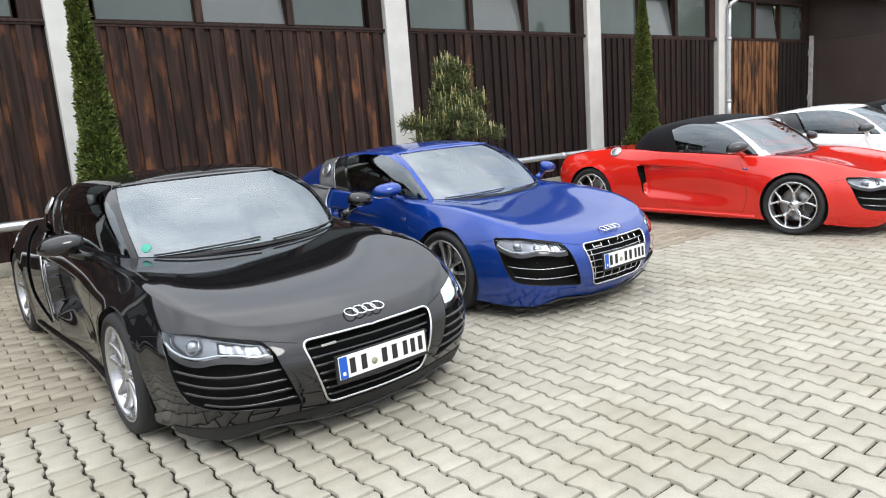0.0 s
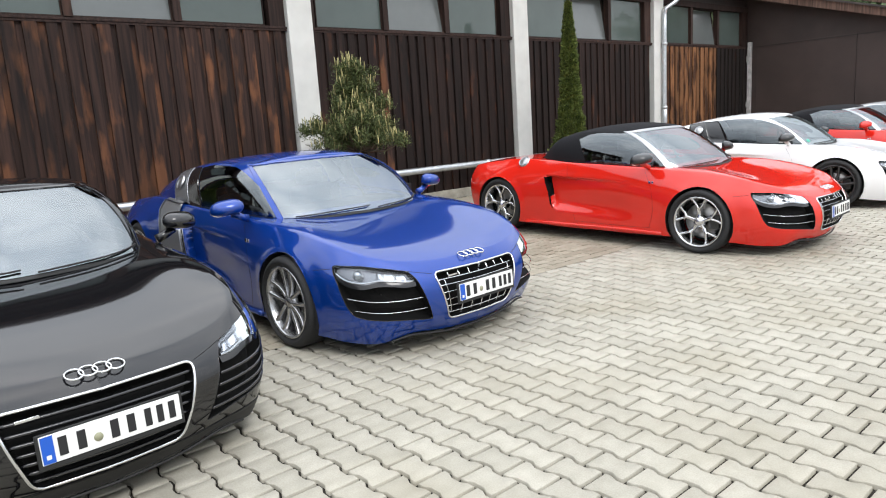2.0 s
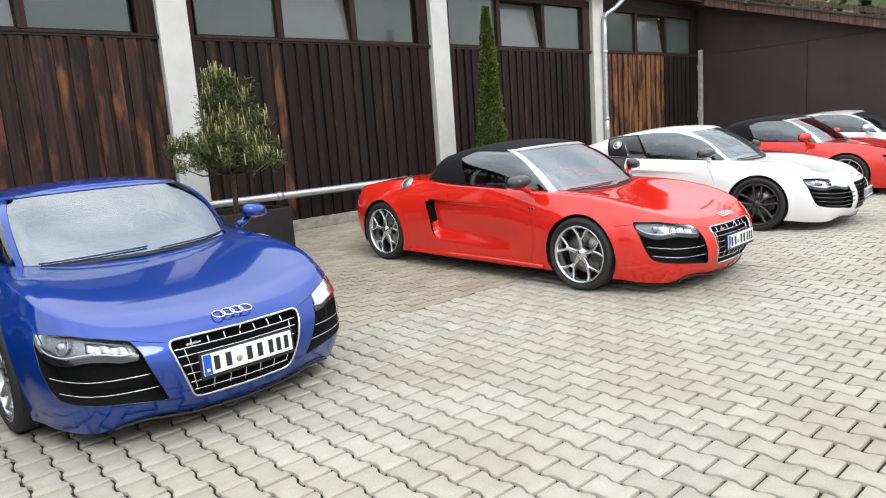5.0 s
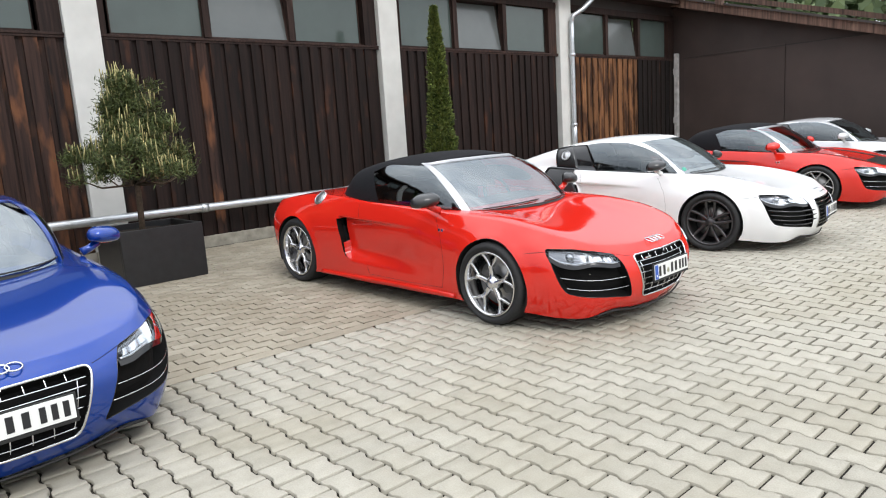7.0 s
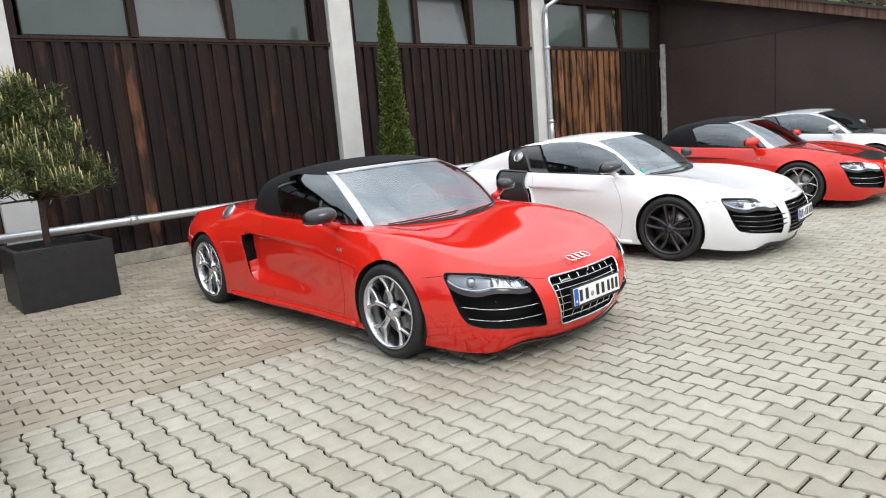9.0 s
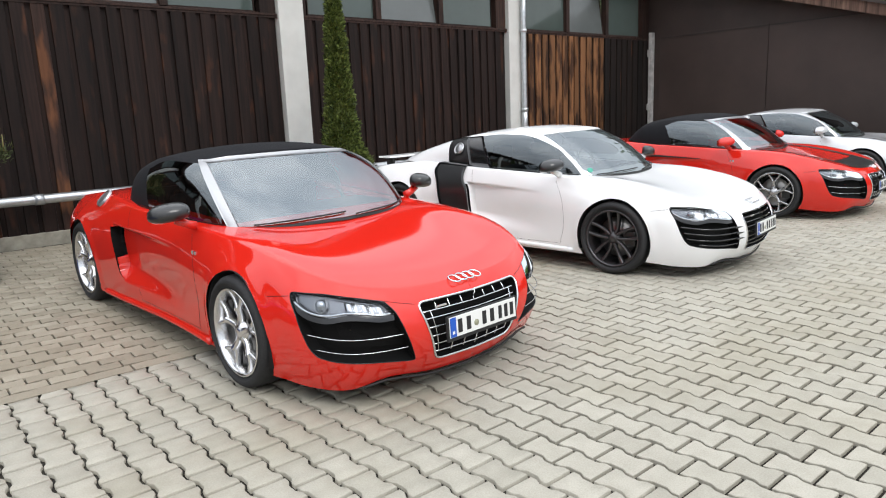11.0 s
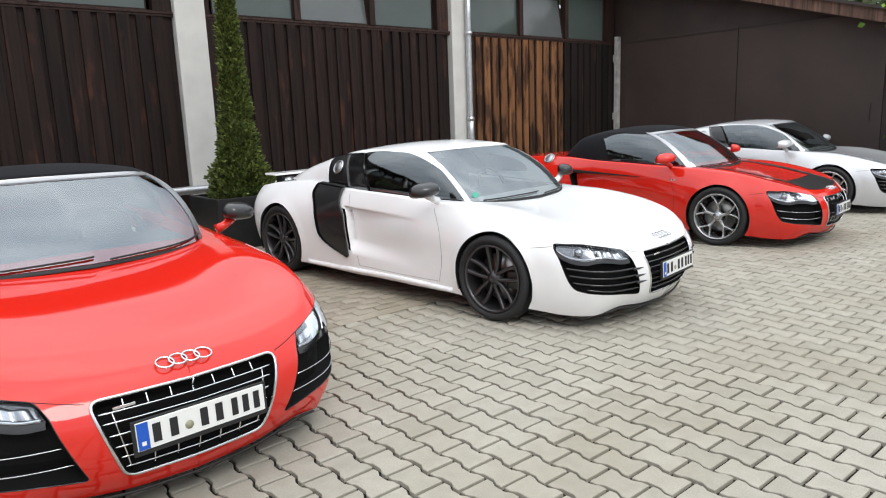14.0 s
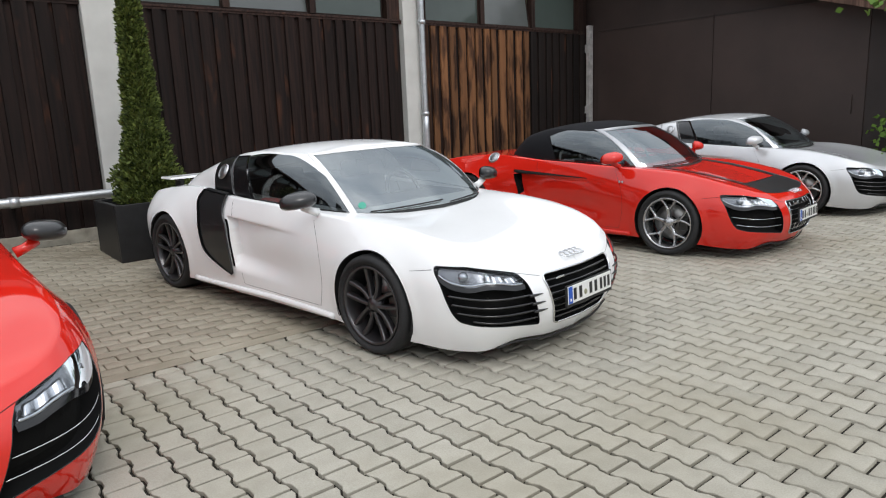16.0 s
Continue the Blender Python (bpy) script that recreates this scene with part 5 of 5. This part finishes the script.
def pine(cx, cy, z0, top, seed):
    """A small stemmed pine with upright pale candles."""
    t = empty("pine_tree", "small stemmed pine with pale candles in a black planter", "tree", m=pose(cx, cy, z0))
    rng = np.random.default_rng(seed)
    h = top - z0
    tube("trunk", [(0, 0, -0.08), (0.02, 0.01, h * 0.3), (0.0, 0, h * 0.6), (0.02, 0, h * 0.9)], [0.035, 0.032, 0.02, 0.008], M_bark, t)
    tips, limbs = [], []
    for k in range(150):
        u = rng.uniform(0, 1) ** 1.6
        zz = h * (0.36 + 0.60 * u)
        rad = 0.80 * (1 - u) ** 1.15 * rng.uniform(0.2, 1.0) ** 0.7 + 0.04
        a = rng.uniform(0, 2 * np.pi)
        rad *= 0.8 + 0.35 * math.sin(a * 3 + u * 5)
        tip = Vector((math.cos(a) * rad, math.sin(a) * rad, zz))
        tips.append(tip)
        if k % 2 == 0:
            limbs.append([(0, 0, max(h * 0.3, zz - 0.25 - rad * 0.2)), (tip.x * 0.6, tip.y * 0.6, zz - 0.12), tip])
    for a, b, zz in ((0.34, 0.05, h * 0.97), (0.30, 0.0, h * 0.86), (-0.12, 0.1, h), (-0.10, 0.05, h * 0.9), (0.1, -0.1, h * 0.84), (-0.3, -0.1, h * 0.72)):
        tips.append(Vector((a, b, zz - 0.12)))
        limbs.append([(0, 0, h * 0.55), (a * 0.8, b, zz - 0.4), (a, b, zz - 0.1)])
    for ln in limbs:
        tube("limb", ln, [0.014, 0.010, 0.005], M_bark, t, segs=5)
    pos, nor = [], []
    for p in tips:
        for _ in range(230):
            d = rng.normal(0, 1, 3)
            d[2] = abs(d[2]) * 0.9 + 0.1
            d /= np.linalg.norm(d)
            pos.append(np.array(p) + rng.normal(0, 0.045, 3))
            nor.append(d)
    pos, nor = np.array(pos), np.array(nor)
    leaves("needles", pos, nor, np.full(len(pos), 0.010), M_pine, t, 6.0, seed)
    lines = []
    for p in tips:
        for _ in range(rng.integers(2, 7)):
            b = p + Vector(rng.normal(0, 0.045, 3))
            lines.append([b, b + Vector((rng.normal(0, 0.01), rng.normal(0, 0.01), rng.uniform(0.07, 0.17)))])
    vs, fs = [], []
    for ln in lines:
        v, f = tube_data(ln, [0.008, 0.004], 5)
        fs += [tuple(i + len(vs) for i in q) for q in f]
        vs += v
    tagged(mesh_ob("candle_shoot", vs, fs, M_candle, t, "pale upright shoots"), kind="stuff")
    return t


z = planter(1.62, 8.05, 0.42, 0.60, "square black planter box holding a clipped yew")
yew(1.60, 8.05, z - 0.06, 3.35, 0.32, 3)
z = planter(6.28, 7.72, 0.44, 0.60, "square black planter box holding a small pine")
pine(6.22, 7.75, z - 0.06, 2.36, 5)
z = planter(10.86, 7.85, 0.44, 0.60, "square black planter box holding a tall clipped yew")
yew(10.94, 7.9, z - 0.06, 3.38, 0.33, 8)

# leafy tree at the end of the wing, and woods beyond the roofs


def broadleaf(name, label, cx, cy, crown_z, spread, n, size, mat, seed, trunk_r=0.06, parent_group=""):
    t = empty(name, label, "tree", m=pose(cx, cy, 0), group=parent_group)
    rng = np.random.default_rng(seed)
    tops = [Vector((rng.normal(0, spread[0] * 0.45), rng.normal(0, spread[1] * 0.45), crown_z + rng.normal(0, spread[2] * 0.45))) for _ in range(26)]
    tube("trunk", [(0, 0, 0), (0.04, 0.03, crown_z * 0.5), (0, 0, crown_z)], [trunk_r, trunk_r * 0.8, trunk_r * 0.4], M_bark, t)
    branch = tubes("branchwork", [[(0, 0, crown_z * 0.55), tuple((tp * 0.5 + Vector((0, 0, crown_z * 0.36)))), tuple(tp)] for tp in tops], trunk_r * 0.22, M_bark, t)
    k = rng.integers(0, len(tops), n)
    c = np.array([tuple(tp) for tp in tops])[k]
    r = 0.24 * (spread[0] + spread[1]) / 2 + 0.02
    pos = c + rng.normal(0, 1, (n, 3)) * r * np.array([1, 1, 0.75])
    nor = rng.normal(0, 1, (n, 3)) + np.array([0, 0, 0.4])
    nor /= np.linalg.norm(nor, axis=1, keepdims=True)
    leaves("crown", pos, nor, np.full(n, size), mat, t, 1.3, seed)
    tagged(branch, kind="stuff")
    return t


broadleaf("leafy_tree", "young tree with bright green leaves beside the wing", 19.55, 2.75, 2.80, (0.62, 0.75, 0.55), 2200, 0.085, M_maple, 11)
broadleaf("leafy_shrub", "low bright green shrub beside the wing doors", 19.85, 3.15, 0.75, (0.5, 0.5, 0.55), 700, 0.07, M_maple, 12, 0.02)
for k, (tx, ty, tz) in enumerate(((34, 12, 4.6), (40, 5, 4.6), (44, 16, 5.6), (38, -2, 4.2), (50, 8, 5.2), (36, 20, 5.4), (48, -6, 5.0))):
    broadleaf("woodland_tree", "pale distant tree behind the brown wing", tx, ty, tz, (4.2, 4.2, 3.0), 2600, 0.42, M_far, 30 + k, 0.2, "trees behind the wing")

# ---- cladding boards ----


def board_mesh(w, d, h, bow):
    bm = bmesh.new()
    add_box(bm, (0, -d, 0), (w, 0, h))
    for v in bm.verts:
        if v.co.y < -d * 0.5:
            v.co.x += 0.006 if v.co.x < w / 2 else -0.006
            v.co.y += bow
    me = bpy.data.meshes.new("board")
    bm.to_mesh(me)
    bm.free()
    return me


rng = random.Random(4)
B0 = 0.262
cover = [[board_mesh(w, 0.026, SILL - 0.03 - B0, bow) for w in (0.13, 0.145, 0.16)] for bow in (0.0, 0.004)]
under = [board_mesh(w, 0.016, SILL - 0.03 - B0, 0.0) for w in (0.115, 0.13)]
for grp in cover:
    for me in grp:
        me.materials.append(M_board)
for me in under:
    me.materials.append(M_board)
orange_cover = [me.copy() for me in cover[0]]
for me in orange_cover:
    me.materials[0] = M_board_orange
old_cover = [me.copy() for me in cover[0]]
for me in old_cover:
    me.materials[0] = M_board_old
old_under = [me.copy() for me in under]
for me in old_under:
    me.materials[0] = M_board_old
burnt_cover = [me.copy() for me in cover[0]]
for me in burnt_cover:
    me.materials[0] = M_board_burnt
for bi, (b0, b1) in enumerate(BAYS):
    if b1 < 0:
        continue
    x = b0 + 0.01
    while x < b1 - 0.10:
        k = rng.randrange(3)
        w = (0.13, 0.145, 0.16)[k]
        me = cover[rng.randrange(2)][k]
        if bi in (3, 4) and rng.random() < 0.92:
            me = old_cover[k]
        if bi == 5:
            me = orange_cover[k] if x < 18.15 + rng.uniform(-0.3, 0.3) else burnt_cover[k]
        if x + w > b1:
            break
        ob = new("board", me)
        ob.parent = hall
        ob.matrix_world = pose(x, WALL + rng.uniform(-0.004, 0.004) - 0.014, B0 + rng.uniform(-0.012, 0.012), 0, rng.uniform(-0.12, 0.12), 0)
        g = rng.uniform(0.035, 0.075)
        ob = new("board", (old_under if bi > 2 else under)[rng.randrange(2)])
        ob.parent = hall
        ob.matrix_world = pose(x + w - 0.03, WALL + 0.012, B0)
        x += w + g

# ---- paving ----


def bone(w_end, w_mid, length, gap):
    """Outline of a double-T paving stone."""
    hl = length / 2 - gap
    a, b = w_end / 2 - gap, w_mid / 2 - gap
    q = length * 0.15
    r = length * 0.30
    right = [(a, -hl), (a, -r), (b, -q), (b, q), (a, r), (a, hl)]
    return right + [(-x, -y) for x, y in right]


def brick(w, length, gap, wave):
    hx, hy = length / 2 - gap, w / 2 - gap
    top = [(-hx, hy), (-hx * 0.55, hy + wave), (-hx * 0.1, hy), (hx * 0.1, hy), (hx * 0.55, hy - wave), (hx, hy)]
    bot = [(hx, -hy), (hx * 0.55, -hy - wave), (hx * 0.1, -hy), (-hx * 0.1, -hy), (-hx * 0.55, -hy + wave), (-hx, -hy)]
    return (top + bot)[::-1]


def stone_data(outline, bevel=0.0035, depth=0.035):
    n = len(outline)
    sx = max(abs(x) for x, _ in outline)
    sy = max(abs(y) for _, y in outline)
    v = [(x * (1 - bevel / sx), y * (1 - bevel / sy), 0.0) for x, y in outline] + [(x, y, -bevel * 0.8) for x, y in outline] + [(x, y, -depth) for x, y in outline]
    f = [tuple(range(n))]
    for k in (0, n):
        for i in range(n):
            j = (i + 1) % n
            f.append((k + i, k + n + i, k + n + j, k + j))
    return v, f


def pave(spots, outline, mat, mat_rest, name, near, seed, holder):
    rng = np.random.default_rng(seed)
    v, f = stone_data(outline)
    me = bpy.data.meshes.new(name)
    me.from_pydata(v, [], f)
    me.materials.append(mat)
    va = np.array(v)
    spots = sorted(spots, key=lambda p: (p[0] - near[0]) ** 2 + (p[1] - near[1]) ** 2)
    tilt = math.atan(SLOPE)
    for x, y in spots[:280]:
        ob = new(name, me)
        ob.parent = holder
        ob.matrix_world = pose(x, y, ground_z(y) + rng.uniform(-0.0025, 0.0025), rng.normal(0, 0.2) + (math.degrees(tilt) if y > SEAM else 0), rng.normal(0, 0.2), rng.normal(0, 0.3))
    rest = spots[280:]
    n, k = len(rest), len(v)
    xy = np.array(rest)
    dz = rng.uniform(-0.0025, 0.0025, n) + np.maximum(0, xy[:, 1] - SEAM) * SLOPE
    tx, ty = rng.normal(0, 0.0035, n), rng.normal(0, 0.0035, n)
    sl = np.where(xy[:, 1] > SEAM, SLOPE, 0)
    allv = np.zeros((n, k, 3))
    rot = rng.normal(0, 0.006, n)[:, None]
    allv[..., 0] = va[None, :, 0] - va[None, :, 1] * rot + xy[:, None, 0]
    allv[..., 1] = va[None, :, 1] + va[None, :, 0] * rot + xy[:, None, 1]
    allv[..., 2] = va[None, :, 2] + dz[:, None] + va[None, :, 0] * tx[:, None] + va[None, :, 1] * (ty + sl)[:, None]
    if xy[:, 1].min() < SEAM - 1:
        allv[..., 1] = np.minimum(allv[..., 1], SEAM + 0.074)
        allv[..., 2] = np.minimum(allv[..., 2], 0.003)
    lens = [len(q) for q in f]
    flat = np.concatenate([np.array(q) for q in f])
    loops = (flat[None, :] + (np.arange(n) * k)[:, None]).ravel()
    totals = np.tile(np.array(lens), n)
    starts = np.concatenate([[0], np.cumsum(totals)[:-1]])
    me = bpy.data.meshes.new(name + "_field")
    me.vertices.add(n * k)
    me.vertices.foreach_set("co", allv.ravel())
    me.loops.add(len(loops))
    me.loops.foreach_set("vertex_index", loops)
    me.polygons.add(len(totals))
    me.polygons.foreach_set("loop_start", starts)
    me.materials.append(mat_rest)
    me.update(calc_edges=True)
    ob = new(name + "_field", me)
    ob.parent = holder
    tagged(ob, kind="stuff")


yard = empty("pavement", "yard of pale interlocking double-T concrete pavers", "pavement", "structure")
PX, PY = 0.1483, 0.2045
X0, X1, Y0 = -3.0, 27.0, -3.2
spots = []
for i in range(int((X1 - X0) / PX)):
    for j in range(60):
        x = 10.398 + (i - int((10.398 - X0) / PX)) * PX
        y = 2.075 - 0.1 + (j - 30) * PY + (PY / 2 if i % 2 else 0)
        if Y0 < y < SEAM + 0.165:
            spots.append((x, y))
pave(spots, bone(0.165, 0.1316, PY, 0.0089), M_paver, M_paver_rest, "paving_stone", (9.6, 1.9), 2, yard)
bays = empty("parking_bay", "brownish small concrete pavers of the parking bays", "pavement", "structure")
SX, SY = 0.205, 0.1125
spots = []
for j in range(int((WALL - 0.06 - SEAM - 0.22) / SY)):
    for i in range(int((20.1 + 4) / SX)):
        spots.append((-4 + i * SX + (SX / 2 if j % 2 else 0), SEAM + 0.20 + j * SY + SY / 2))
pave(spots, brick(SY, SX, 0.005, 0.010), M_bay, M_bay_rest, "bay_stone", (6.2, 4.9), 3, bays)
edging = [(-4 + 0.5 + i * 1.0, SEAM + 0.135) for i in range(30)]
for x, y in edging[:26]:
    ob = box("edging_stone", (-0.495, -0.055, -0.05), (0.495, 0.055, 0.0), M_bay, bays, "", 0.005)
    ob.matrix_world = pose(x, y, ground_z(y) + 0.001, 1.6)

# plainer paving beyond the yard, out to the horizon
M_apron, t_, b_ = material("far_paving")
geo_ = t_.nodes.new("ShaderNodeNewGeometry")
brick_ = t_.nodes.new("ShaderNodeTexBrick")
brick_.inputs["Color1"].default_value = (0.39, 0.367, 0.308, 1)
brick_.inputs["Color2"].default_value = (0.45, 0.424, 0.36, 1)
brick_.inputs["Mortar"].default_value = (0.03, 0.026, 0.018, 1)
brick_.inputs["Scale"].default_value = 1.0
brick_.inputs["Mortar Size"].default_value = 0.006
brick_.inputs["Brick Width"].default_value = PY
brick_.inputs["Row Height"].default_value = PX
t_.links.new(geo_.outputs["Position"], brick_.inputs["Vector"])
t_.links.new(mix(t_, 0.4, brick_.outputs[0], ramp(t_, world_noise(t_, 0.8, 5), [(0.3, (0.6, 0.58, 0.52)), (0.7, (1, 1, 1))]), "MULTIPLY"), b_.inputs["Base Color"])
b_.inputs["Roughness"].default_value = 0.85
apron = empty("yard_apron", "pale concrete paving continuing beyond the yard", "pavement", "structure")
for lo, hi in (((-300, -300, -0.3), (300, Y0 - 0.12, -0.004)), ((-300, Y0 - 0.12, -0.3), (X0 - 0.045, SEAM + 0.07, -0.004)), ((X1 + 0.2, Y0 - 0.12, -0.3), (300, SEAM + 0.07, -0.004))):
    box("paved_strip", lo, hi, M_apron, apron)
